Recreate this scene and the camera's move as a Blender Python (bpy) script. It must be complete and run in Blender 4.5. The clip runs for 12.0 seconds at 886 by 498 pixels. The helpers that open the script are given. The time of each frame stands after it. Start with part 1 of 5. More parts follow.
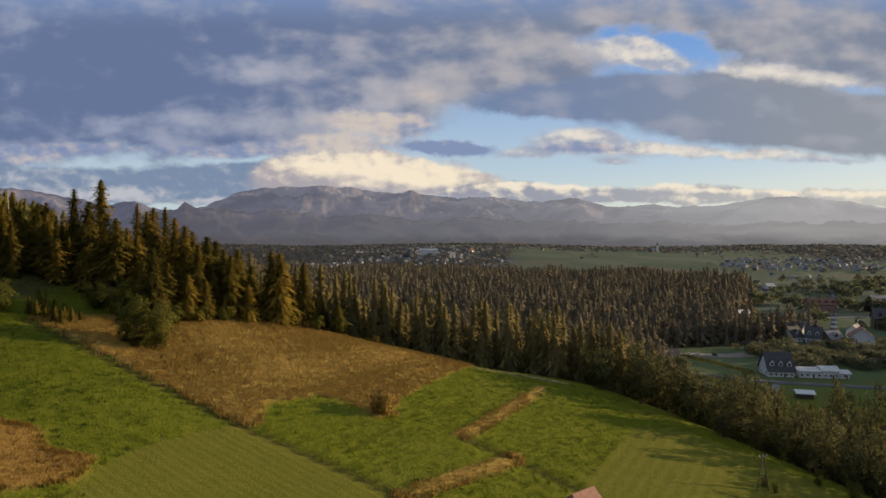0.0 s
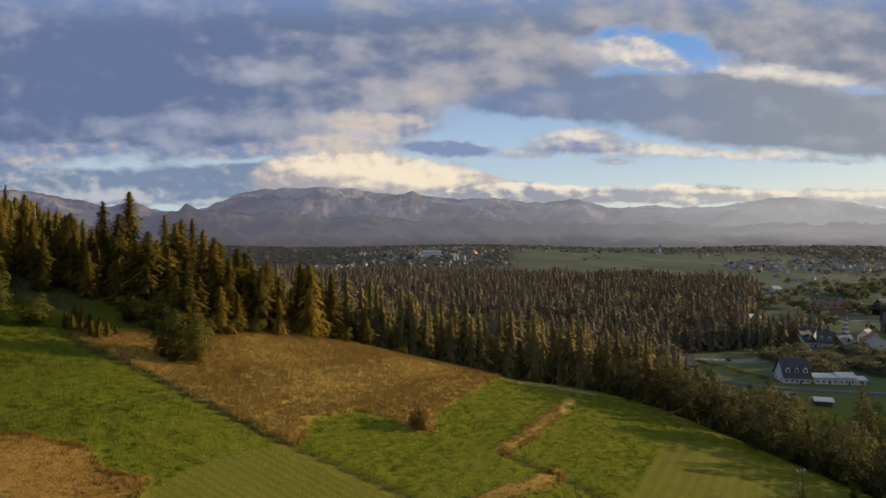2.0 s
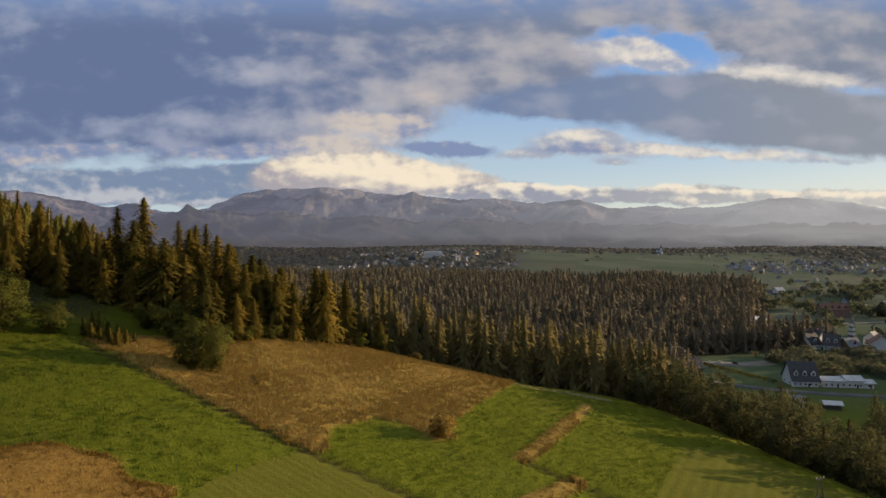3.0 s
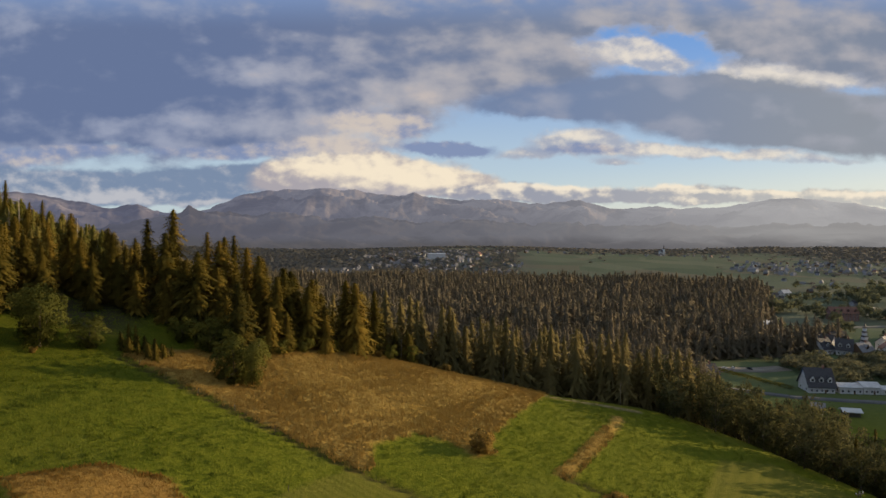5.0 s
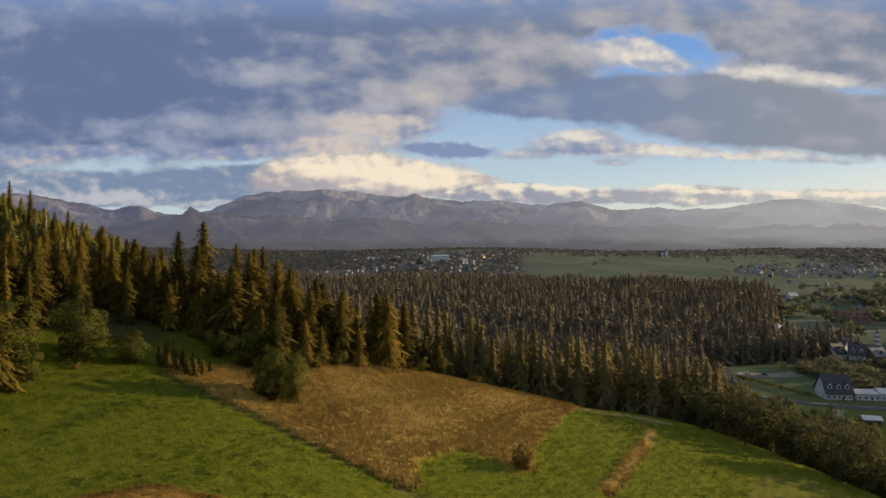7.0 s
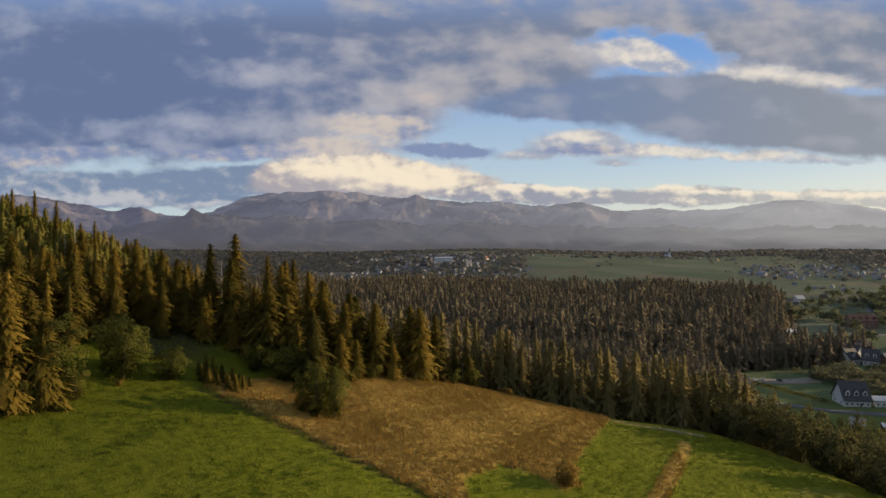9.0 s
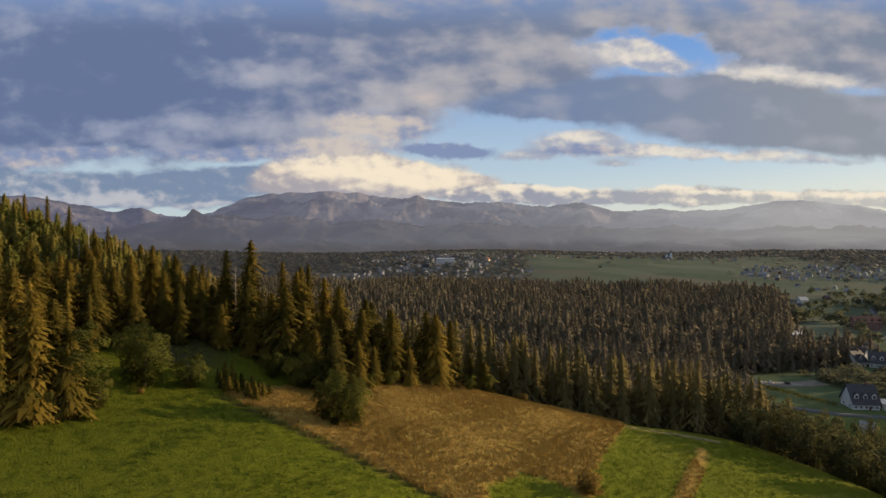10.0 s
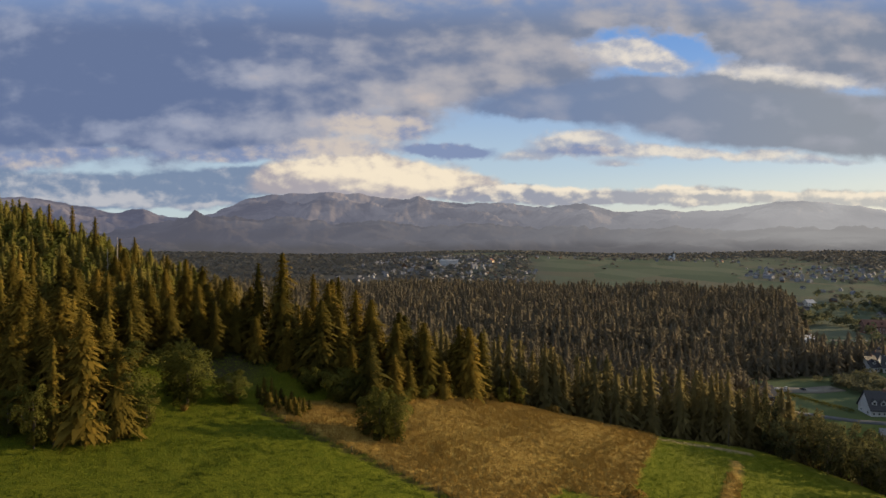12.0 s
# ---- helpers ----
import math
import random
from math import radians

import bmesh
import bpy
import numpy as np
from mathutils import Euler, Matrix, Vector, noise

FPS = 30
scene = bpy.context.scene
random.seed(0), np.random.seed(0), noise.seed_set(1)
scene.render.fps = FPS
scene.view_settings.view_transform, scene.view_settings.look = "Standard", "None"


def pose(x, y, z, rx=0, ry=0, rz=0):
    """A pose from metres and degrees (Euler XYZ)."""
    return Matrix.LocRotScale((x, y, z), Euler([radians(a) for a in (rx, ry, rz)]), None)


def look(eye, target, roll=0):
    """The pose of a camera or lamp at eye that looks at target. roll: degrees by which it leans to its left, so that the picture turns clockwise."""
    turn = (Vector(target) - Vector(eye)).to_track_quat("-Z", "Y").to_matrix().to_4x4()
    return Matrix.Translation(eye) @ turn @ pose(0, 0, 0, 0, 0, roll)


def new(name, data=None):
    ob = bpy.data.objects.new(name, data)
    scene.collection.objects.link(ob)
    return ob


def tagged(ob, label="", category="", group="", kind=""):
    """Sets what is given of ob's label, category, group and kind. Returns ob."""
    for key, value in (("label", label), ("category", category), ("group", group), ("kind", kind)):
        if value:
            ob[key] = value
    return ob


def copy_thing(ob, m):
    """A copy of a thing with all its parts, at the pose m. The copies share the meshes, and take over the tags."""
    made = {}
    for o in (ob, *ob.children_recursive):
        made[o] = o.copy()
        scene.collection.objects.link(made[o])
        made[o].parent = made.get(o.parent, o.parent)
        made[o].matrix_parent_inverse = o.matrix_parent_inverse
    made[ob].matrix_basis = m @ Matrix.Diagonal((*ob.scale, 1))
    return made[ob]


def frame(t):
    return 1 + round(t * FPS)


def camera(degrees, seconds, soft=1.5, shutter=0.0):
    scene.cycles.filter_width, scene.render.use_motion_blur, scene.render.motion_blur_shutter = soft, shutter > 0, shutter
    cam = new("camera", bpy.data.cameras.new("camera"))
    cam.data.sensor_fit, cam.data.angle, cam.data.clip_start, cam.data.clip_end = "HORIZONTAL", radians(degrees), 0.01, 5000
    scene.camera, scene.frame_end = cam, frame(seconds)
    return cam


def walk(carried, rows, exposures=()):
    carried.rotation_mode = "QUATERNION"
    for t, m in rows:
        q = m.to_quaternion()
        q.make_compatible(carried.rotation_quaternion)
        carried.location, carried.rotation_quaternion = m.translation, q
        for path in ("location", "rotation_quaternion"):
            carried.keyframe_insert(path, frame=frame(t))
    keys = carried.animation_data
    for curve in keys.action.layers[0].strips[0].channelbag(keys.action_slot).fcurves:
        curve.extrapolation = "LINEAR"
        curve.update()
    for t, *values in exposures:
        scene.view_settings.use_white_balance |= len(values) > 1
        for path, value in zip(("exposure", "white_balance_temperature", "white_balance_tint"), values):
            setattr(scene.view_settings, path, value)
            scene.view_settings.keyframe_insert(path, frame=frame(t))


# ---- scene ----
UNIT = 1.5          # metres to one unit of the plan; all places and sizes below are in plan units
cam = camera(73.0, 12.0)
PATH = [
    (0, (3.586, -0.037, 58.372), (3.586, 1.963, 58.319), 0.17),
    (0.5, (2.161, -0.054, 58.927), (2.161, 1.946, 58.874), 0.16),
    (1, (0.451, -0.071, 59.595), (0.451, 1.929, 59.543), 0.14),
    (1.5, (-0.987, -0.089, 60.150), (-0.987, 1.911, 60.098), 0.13),
    (2, (-2.673, -0.106, 60.761), (-2.673, 1.894, 60.710), 0.12),
    (2.5, (-4.152, -0.123, 61.281), (-4.152, 1.877, 61.230), 0.11),
    (3, (-5.867, -0.140, 61.961), (-5.867, 1.860, 61.911), 0.10),
    (5, (-12.396, -0.208, 64.511), (-12.396, 1.792, 64.462), 0.05),
    (5.5, (-13.906, -0.226, 65.052), (-13.906, 1.774, 65.004), 0.04),
    (6, (-15.711, -0.243, 65.764), (-15.711, 1.757, 65.716), 0.03),
    (6.5, (-17.356, -0.260, 66.314), (-17.356, 1.740, 66.267), 0.01),
    (7, (-19.173, -0.277, 67.004), (-19.173, 1.723, 66.957), 0.00),
    (9, (-26.212, -0.346, 69.593), (-26.212, 1.654, 69.548), -0.04),
    (9.5, (-27.790, -0.363, 70.173), (-27.790, 1.637, 70.128), -0.06),
    (10, (-29.689, -0.380, 70.885), (-29.689, 1.620, 70.841), -0.07),
    (10.5, (-31.328, -0.397, 71.522), (-31.328, 1.603, 71.478), -0.08),
    (11, (-33.231, -0.414, 72.288), (-33.231, 1.586, 72.244), -0.09),
    (11.5, (-34.908, -0.431, 72.848), (-34.908, 1.569, 72.805), -0.10),
    (12, (-36.766, -0.448, 73.632), (-36.766, 1.552, 73.589), -0.12),
]
walk(cam, [(t, look(Vector(eye) * UNIT, Vector(target) * UNIT, roll)) for t, eye, target, roll in PATH])


# ---- light and sky ----
SUN_AZ, SUN_EL = 76.0, 9.0          # degrees: from straight ahead to the right, above the horizon
scene.view_settings.exposure = 1.3

sun = new("sun", bpy.data.lights.new("sun", "SUN"))
sun.data.energy, sun.data.angle, sun.data.color = 2.7, radians(0.6), (1.0, 0.75, 0.43)
sun.matrix_basis = look((0, 0, 0), (-math.sin(radians(SUN_AZ)) * math.cos(radians(SUN_EL)),
                                    -math.cos(radians(SUN_AZ)) * math.cos(radians(SUN_EL)), -math.sin(radians(SUN_EL))))


class Graph:
    """Short hand for building node trees."""

    def __init__(self, tree):
        self.tree = tree

    def node(self, kind, inputs=None, op="", kind_of="", clamp=False):
        n = self.tree.nodes.new(kind)
        if op:
            n.operation = op
        if clamp:
            n.use_clamp = True
        if kind_of:
            n.data_type = kind_of
        for key, value in (inputs or {}).items():
            self.put(n.inputs[key], value)
        return n

    def put(self, socket, value):
        if hasattr(value, "is_output"):
            self.tree.links.new(value, socket)
        else:
            socket.default_value = value

    def math(self, op, a, b=0.0, c=None, clamp=False):
        n = self.node("ShaderNodeMath", {0: a, 1: b}, op, "", clamp)
        if c is not None:
            self.put(n.inputs[2], c)
        return n.outputs[0]

    def ramp(self, v, lo, hi, a=0.0, b=1.0):
        n = self.node("ShaderNodeMapRange", {"Value": v, "From Min": lo, "From Max": hi, "To Min": a, "To Max": b})
        n.interpolation_type = "SMOOTHSTEP"
        return n.outputs["Result"]

    def mix(self, f, a, b):
        n = self.node("ShaderNodeMix", None, "", "RGBA")
        self.put(n.inputs[0], f)
        self.put(n.inputs[6], (*a, 1) if isinstance(a, tuple) else a)
        self.put(n.inputs[7], (*b, 1) if isinstance(b, tuple) else b)
        return n.outputs[2]

    def noise(self, vector, scale, detail=4.0, rough=0.55, warp=0.0):
        n = self.node("ShaderNodeTexNoise", {"Scale": scale, "Detail": detail, "Roughness": rough, "Distortion": warp})
        if vector is not None:
            self.put(n.inputs["Vector"], vector)
        return n.outputs["Fac"]

    def plan(self):
        """The place of a point, in plan units."""
        n = self.node("ShaderNodeVectorMath", {0: self.node("ShaderNodeNewGeometry").outputs["Position"]}, "SCALE")
        self.put(n.inputs["Scale"], 1 / UNIT)
        return n.outputs[0]

    def vec(self, x, y, z):
        return self.node("ShaderNodeCombineXYZ", {0: x, 1: y, 2: z}).outputs[0]


world = bpy.data.worlds.new("sky")
scene.world = world
world.use_nodes = True
world.node_tree.nodes.clear()
g = Graph(world.node_tree)
way = g.node("ShaderNodeSeparateXYZ", {0: g.node("ShaderNodeTexCoord").outputs["Generated"]})
ahead = g.math("MAXIMUM", g.math("ABSOLUTE", way.outputs[1]), 0.18)
# the sky's own plane: across to the right and down from the zenith, the horizon at 4.13
across = g.math("MULTIPLY_ADD", g.math("DIVIDE", way.outputs[0], ahead), 10.6, 7.84)
down = g.math("MULTIPLY_ADD", g.math("DIVIDE", way.outputs[2], ahead), -10.6, 4.13)


def tone(r, gr_, b):
    """Linear colour of a part of the sky from its everyday 0..255 tone, before the exposure."""
    return tuple(((v / 255 + 0.055) / 1.055) ** 2.4 / 1.13 for v in (r, gr_, b))


def mass(cells, a, e):
    """Soft sum of lens shapes: centre across and down, half width, half height, weight."""
    total = 0.0
    for a0, e0, wa, we, weight in cells:
        da = g.math("POWER", g.math("MULTIPLY", g.math("SUBTRACT", a, a0), 1 / wa), 2.0)
        de = g.math("POWER", g.math("MULTIPLY", g.math("SUBTRACT", e, e0), 1 / we), 2.0)
        total = g.math("MULTIPLY_ADD", g.math("EXPONENT", g.math("MULTIPLY", g.math("ADD", da, de), -1.0)), weight, total)
    return total


def billows(scale, stretch, seed, detail=6.0, rough=0.55, shift=0.0):
    """Noise for cloud lumps, wider than high; shift samples it a little way towards the sun."""
    at_ = g.vec(g.math("MULTIPLY", g.math("ADD", across, shift), scale), g.math("MULTIPLY", g.math("ADD", down, -0.8 * shift), scale * stretch), seed)
    return g.math("SUBTRACT", g.noise(at_, 1.0, detail, rough), 0.5)


def bent(amount, scale, seed, stretch=1.5):
    """The plane's coordinates, pushed about so that outlines curl."""
    a = g.math("MULTIPLY_ADD", billows(scale, stretch, seed, 5.0, 0.6), amount, across)
    e = g.math("MULTIPLY_ADD", billows(scale, stretch, seed + 9.3, 5.0, 0.6), amount * 0.55, down)
    return a, e


def laid(below, cover, colour, most=1.0):
    return g.mix(g.math("MULTIPLY", cover, most) if most < 1 else cover, below, colour)


big = billows(0.55, 1.8, 2.2, 3.0)
puff = billows(1.3, 1.7, 3.7, 7.0, 0.56)
fine = billows(4.2, 1.5, 6.1, 5.0, 0.6)
# lumps lit from the sun's side
lump = g.math("SUBTRACT", billows(0.95, 1.8, 5.4, 4.0, 0.46), billows(0.95, 1.8, 5.4, 4.0, 0.46, 0.32))
lump_small = g.math("SUBTRACT", billows(2.6, 1.6, 8.4, 5.0, 0.55), billows(2.6, 1.6, 8.4, 5.0, 0.55, 0.11))
wa, we = bent(1.5, 0.75, 1.1)
sa, se = bent(0.55, 1.6, 4.6)

nishita = g.node("ShaderNodeTexSky")
nishita.sky_type, nishita.sun_disc = "NISHITA", False
nishita.sun_elevation, nishita.sun_rotation = radians(SUN_EL), radians(SUN_AZ)
nishita.altitude, nishita.air_density, nishita.dust_density, nishita.ozone_density = 900.0, 1.0, 1.2, 1.5
blue = g.node("ShaderNodeMix", None, "", "RGBA")
blue.blend_type = "MULTIPLY"
g.put(blue.inputs[0], 1.0)
g.put(blue.inputs[6], nishita.outputs[0])
g.put(blue.inputs[7], (0.115, 0.115, 0.125, 1))
clear = g.mix(g.ramp(down, 3.6, 0.3), tone(196, 214, 226), tone(112, 160, 226))
clear = g.mix(g.ramp(g.math("MULTIPLY_ADD", across, 0.12, down), 4.0, 5.6), clear, tone(226, 226, 216))
clear = g.mix(0.72, blue.outputs[2], clear)

# cream clouds far behind the deck
CREAM_BANKS = ((10.0, 0.90, 1.1, 0.24, 1.0), (11.25, 0.92, 0.55, 0.26, 1.15), (11.75, 1.15, 0.4, 0.16, 0.8), (13.5, 1.35, 1.1, 0.30, 1.2), (14.6, 1.40, 0.7, 0.18, 0.9),
               (10.2, 2.52, 1.0, 0.20, 1.15), (10.35, 2.40, 0.5, 0.16, 0.8), (11.6, 2.66, 0.9, 0.12, 0.9), (13.3, 2.72, 1.5, 0.10, 0.85), (10.9, 2.86, 0.5, 0.07, 0.7),
               (6.5, 2.55, 1.2, 0.28, 0.9), (14.6, 2.84, 0.9, 0.08, 0.7), (9.2, 2.72, 0.6, 0.10, 0.7), (15.5, 1.45, 0.5, 0.12, 0.6))
body = g.math("ADD", mass(CREAM_BANKS, sa, se), g.math("MULTIPLY", puff, 1.1))
body = g.math("MULTIPLY_ADD", fine, 0.20, body)
shade = g.ramp(g.math("MULTIPLY_ADD", lump_small, 1.3, mass(((11.25, 0.88, 0.9, 0.25, 0.42), (13.6, 1.33, 1.2, 0.2, 0.62), (10.3, 2.38, 0.7, 0.12, 0.45), (11.6, 2.62, 0.8, 0.1, 0.35), (13.3, 2.72, 1.5, 0.1, 0.40), (14.7, 1.38, 0.5, 0.15, 0.4)), across, down)), -0.10, 0.62)
sky = laid(clear, g.ramp(body, 0.25, 0.85), g.mix(shade, tone(166, 170, 184), tone(236, 224, 206)), 0.88)

# the high deck and the dark lens below it
DECK = ((1.2, 0.9, 3.6, 1.15, 1.25), (4.2, 1.2, 3.2, 1.0, 1.15), (7.2, 0.55, 2.6, 0.8, 1.15), (9.3, 0.25, 2.0, 0.55, 0.9), (1.5, 2.1, 3.0, 0.55, 1.0), (4.8, 2.1, 2.0, 0.42, 0.75), (8.2, 1.45, 1.4, 0.42, 0.75),
        (13.6, 0.25, 2.4, 0.62, 1.2), (15.6, 0.7, 1.6, 0.5, 1.0), (12.4, 0.1, 1.2, 0.3, 0.5), (17.5, 1.2, 2.5, 2.0, 0.9), (-2.0, 1.5, 3.0, 1.6, 1.0), (7.0, -2.2, 14.0, 2.0, 1.2),
        (9.7, 1.20, 1.0, 0.32, 0.95), (13.3, 0.80, 0.8, 0.26, 0.75), (11.2, 0.75, 0.9, 0.30, -0.70), (12.1, 0.85, 0.5, 0.28, -0.6), (6.9, 0.25, 0.5, 0.2, -0.28), (0.4, 0.35, 0.7, 0.22, -0.30))
deck = g.math("MULTIPLY_ADD", puff, 0.95, mass(DECK, wa, we))
deck = g.math("MULTIPLY_ADD", fine, 0.12, deck)
SOFT = ((4.9, 1.25, 1.0, 0.32, 0.50), (3.3, 2.15, 0.7, 0.22, 0.55), (7.3, 1.65, 1.2, 0.25, 0.60), (8.6, 1.30, 1.3, 0.42, 0.50), (5.4, 2.2, 1.1, 0.26, 0.62), (3.9, 2.62, 0.8, 0.14, 0.55), (3.9, 1.76, 0.5, 0.12, 0.40),
        (0.5, 2.6, 1.0, 0.20, 0.20), (2.4, 2.25, 1.2, 0.3, 0.22), (10.9, 0.25, 0.9, 0.35, 0.40), (13.0, 0.6, 1.3, 0.4, 0.22), (9.7, 0.85, 1.6, 0.22, 0.50), (14.4, 0.2, 1.6, 0.35, 0.25), (0.4, 0.35, 0.8, 0.3, 0.40),
        (6.8, 0.2, 0.8, 0.3, 0.35), (6.2, 1.0, 0.8, 0.2, 0.28), (2.6, 0.8, 3.0, 0.4, -0.25), (1.6, 1.75, 3.0, 0.5, -0.40), (7.5, 0.75, 1.4, 0.25, -0.25))
soft_a, soft_e = bent(0.9, 0.9, 7.7)
light = g.math("MULTIPLY_ADD", lump, 1.75, mass(SOFT, soft_a, soft_e))
light = g.math("MULTIPLY_ADD", lump_small, 0.45, light)
light = g.math("MULTIPLY_ADD", big, 0.55, light)
dark = g.mix(g.ramp(across, 3.0, 14.0), tone(101, 117, 152), tone(127, 137, 156))
dark = g.mix(g.ramp(down, 0.6, -0.3), dark, tone(124, 148, 190))
mid_grey = g.mix(g.ramp(across, 2.0, 9.0), tone(154, 162, 184), tone(172, 170, 176))
deck_col = g.mix(g.ramp(light, -0.20, 0.70), dark, mid_grey)
deck_col = g.mix(g.math("MULTIPLY", g.ramp(light, 0.55, 1.15), g.ramp(down, 0.2, 1.6, 0.3, 0.75)), deck_col, tone(206, 192, 184))
edge = g.math("MULTIPLY", g.ramp(deck, 0.85, 0.35), g.ramp(across, 2.0, 10.0, 0.2, 0.55))
deck_col = g.mix(edge, deck_col, tone(186, 184, 190))
sky = laid(sky, g.ramp(deck, 0.18, 0.80), deck_col)

LENS = ((11.2, 1.72, 2.6, 0.34, 1.25), (13.4, 2.05, 2.2, 0.42, 1.3), (15.4, 2.25, 2.4, 0.42, 1.2), (9.6, 1.90, 1.1, 0.16, 0.85), (12.2, 1.5, 1.4, 0.22, 0.6), (17.5, 2.3, 2.0, 0.6, 1.0))
lens = g.math("MULTIPLY_ADD", puff, 0.55, mass(LENS, sa, se))
lens = g.math("MULTIPLY_ADD", fine, 0.10, lens)
lens_col = g.mix(g.ramp(across, 9.0, 15.5), tone(114, 131, 163), tone(142, 147, 156))
lens_col = g.mix(g.ramp(g.math("MULTIPLY_ADD", lump, 1.5, g.math("MULTIPLY", big, 0.7)), -0.05, 0.55, 0.0, 0.55), lens_col, tone(172, 172, 182))
sky = laid(sky, g.ramp(lens, 0.24, 0.78), lens_col, 0.96)

# lower clouds: grey puffs, the long blue bank, the bright heap and the bank along the mountains
PUFFS = ((7.05, 2.20, 0.62, 0.17, 1.3), (6.2, 2.10, 0.7, 0.22, 0.8), (8.15, 2.66, 0.62, 0.14, 1.3), (7.5, 2.60, 0.4, 0.09, 0.9), (10.3, 2.63, 1.2, 0.12, 0.8), (4.2, 2.7, 1.6, 0.14, 0.9), (0.2, 2.80, 1.3, 0.22, 0.9), (1.6, 2.62, 1.0, 0.12, 0.7), (6.0, 2.55, 1.2, 0.22, 0.8))
puffs = g.math("MULTIPLY_ADD", fine, 0.22, g.math("MULTIPLY_ADD", puff, 0.8, mass(PUFFS, sa, se)))
puffs_col = g.mix(g.ramp(g.math("MULTIPLY_ADD", lump_small, 1.2, mass(((7.0, 2.10, 0.7, 0.12, 0.4), (6.2, 2.2, 0.8, 0.3, 0.45), (6.2, 2.55, 1.2, 0.25, 0.5), (0.6, 2.85, 0.7, 0.1, 0.25), (8.15, 2.7, 0.8, 0.2, -0.3), (7.5, 2.6, 0.4, 0.1, -0.3)), across, down)), -0.15, 0.65), tone(128, 143, 178), tone(208, 196, 186))
sky = laid(sky, g.ramp(puffs, 0.28, 0.80), puffs_col, 0.94)
BANK_BLUE = ((3.6, 3.18, 1.9, 0.22, 1.35), (1.9, 3.30, 1.2, 0.16, 0.9), (4.6, 3.10, 0.9, 0.24, 0.9), (0.3, 3.25, 1.4, 0.28, 0.9), (1.6, 3.52, 1.6, 0.16, 0.9), (3.6, 3.55, 1.0, 0.12, 0.9), (-1.5, 3.2, 1.5, 0.5, 1.0))
bank = g.math("MULTIPLY_ADD", fine, 0.22, g.math("MULTIPLY_ADD", puff, 0.65, mass(BANK_BLUE, sa, se)))
bank_col = g.mix(g.ramp(g.math("MULTIPLY_ADD", lump_small, 1.6, mass(((0.3, 3.2, 1.4, 0.25, 0.35), (2.0, 3.48, 1.0, 0.14, 0.75), (3.6, 3.58, 0.6, 0.08, 0.7), (0.2, 3.5, 0.8, 0.1, 0.4)), sa, se)), 0.0, 0.8), tone(118, 136, 164), tone(186, 187, 194))
sky = laid(sky, g.ramp(bank, 0.26, 0.78), bank_col, 0.95)
BRIGHT = ((5.6, 2.98, 0.85, 0.26, 1.25), (6.9, 3.05, 1.0, 0.28, 1.3), (7.7, 3.18, 0.8, 0.20, 1.2), (8.3, 3.28, 0.5, 0.14, 1.0), (6.3, 3.30, 2.0, 0.20, 1.0), (5.0, 3.1, 0.5, 0.2, 0.7), (6.4, 2.78, 0.6, 0.14, 0.5))
heap = g.math("MULTIPLY_ADD", fine, 0.30, g.math("MULTIPLY_ADD", puff, 0.7, mass(BRIGHT, sa, se)))
lit = g.ramp(g.math("MULTIPLY_ADD", lump_small, 1.7, mass(((7.4, 3.12, 0.9, 0.24, 0.7), (5.8, 2.92, 0.9, 0.22, 0.55), (6.6, 3.0, 1.4, 0.22, 0.35), (5.1, 3.3, 0.7, 0.2, -0.35), (6.3, 3.42, 1.5, 0.1, -0.3), (8.2, 3.25, 0.6, 0.1, 0.4)), across, down)), -0.25, 0.80)
sky = laid(sky, g.ramp(heap, 0.26, 0.80), g.mix(lit, tone(170, 164, 170), tone(246, 230, 204)), 0.97)
RIM = ((9.2, 3.40, 0.9, 0.14, 1.0), (10.2, 3.42, 0.7, 0.15, 1.0), (8.9, 3.28, 0.5, 0.07, 0.7), (11.9, 3.35, 0.55, 0.14, 1.0), (12.6, 3.44, 1.3, 0.12, 1.0), (14.3, 3.46, 1.3, 0.12, 1.1), (15.8, 3.52, 1.4, 0.14, 1.0), (10.9, 3.50, 1.4, 0.10, 1.0), (8.4, 3.42, 0.7, 0.13, 0.9))
rim = g.math("MULTIPLY_ADD", fine, 0.28, g.math("MULTIPLY_ADD", puff, 0.6, mass(RIM, sa, se)))
rim_lit = g.ramp(g.math("MULTIPLY_ADD", lump_small, 2.0, mass(((9.2, 3.27, 0.9, 0.07, 0.7), (11.9, 3.25, 0.5, 0.09, 0.9), (15.2, 3.42, 1.4, 0.07, 0.6), (10.2, 3.30, 0.6, 0.07, 0.6), (13.6, 3.37, 1.3, 0.05, 0.5)), across, down)), -0.05, 0.7)
sky = laid(sky, g.ramp(rim, 0.24, 0.78), g.mix(rim_lit, g.mix(g.ramp(across, 9.0, 15.5), tone(150, 152, 166), tone(188, 186, 182)), tone(244, 230, 208)), 0.92)
# overhead and all round the deck closes
closed = g.mix(g.ramp(g.noise(way.inputs[0].links[0].from_socket, 2.2, 4.0), 0.35, 0.65), tone(126, 140, 156), tone(176, 184, 188))
sky = g.mix(g.ramp(way.outputs[2], 0.40, 0.55), sky, closed)
g.node("ShaderNodeOutputWorld", {0: g.node("ShaderNodeBackground", {"Color": sky, "Strength": 0.46}).outputs[0]})


# ---- helpers for building ----
def softplus(v, k):
    return k * np.logaddexp(0.0, np.asarray(v, float) / k)


def smooth(a, b, v):
    q = np.clip((np.asarray(v, float) - a) / (b - a), 0, 1)
    return q * q * (3 - 2 * q)


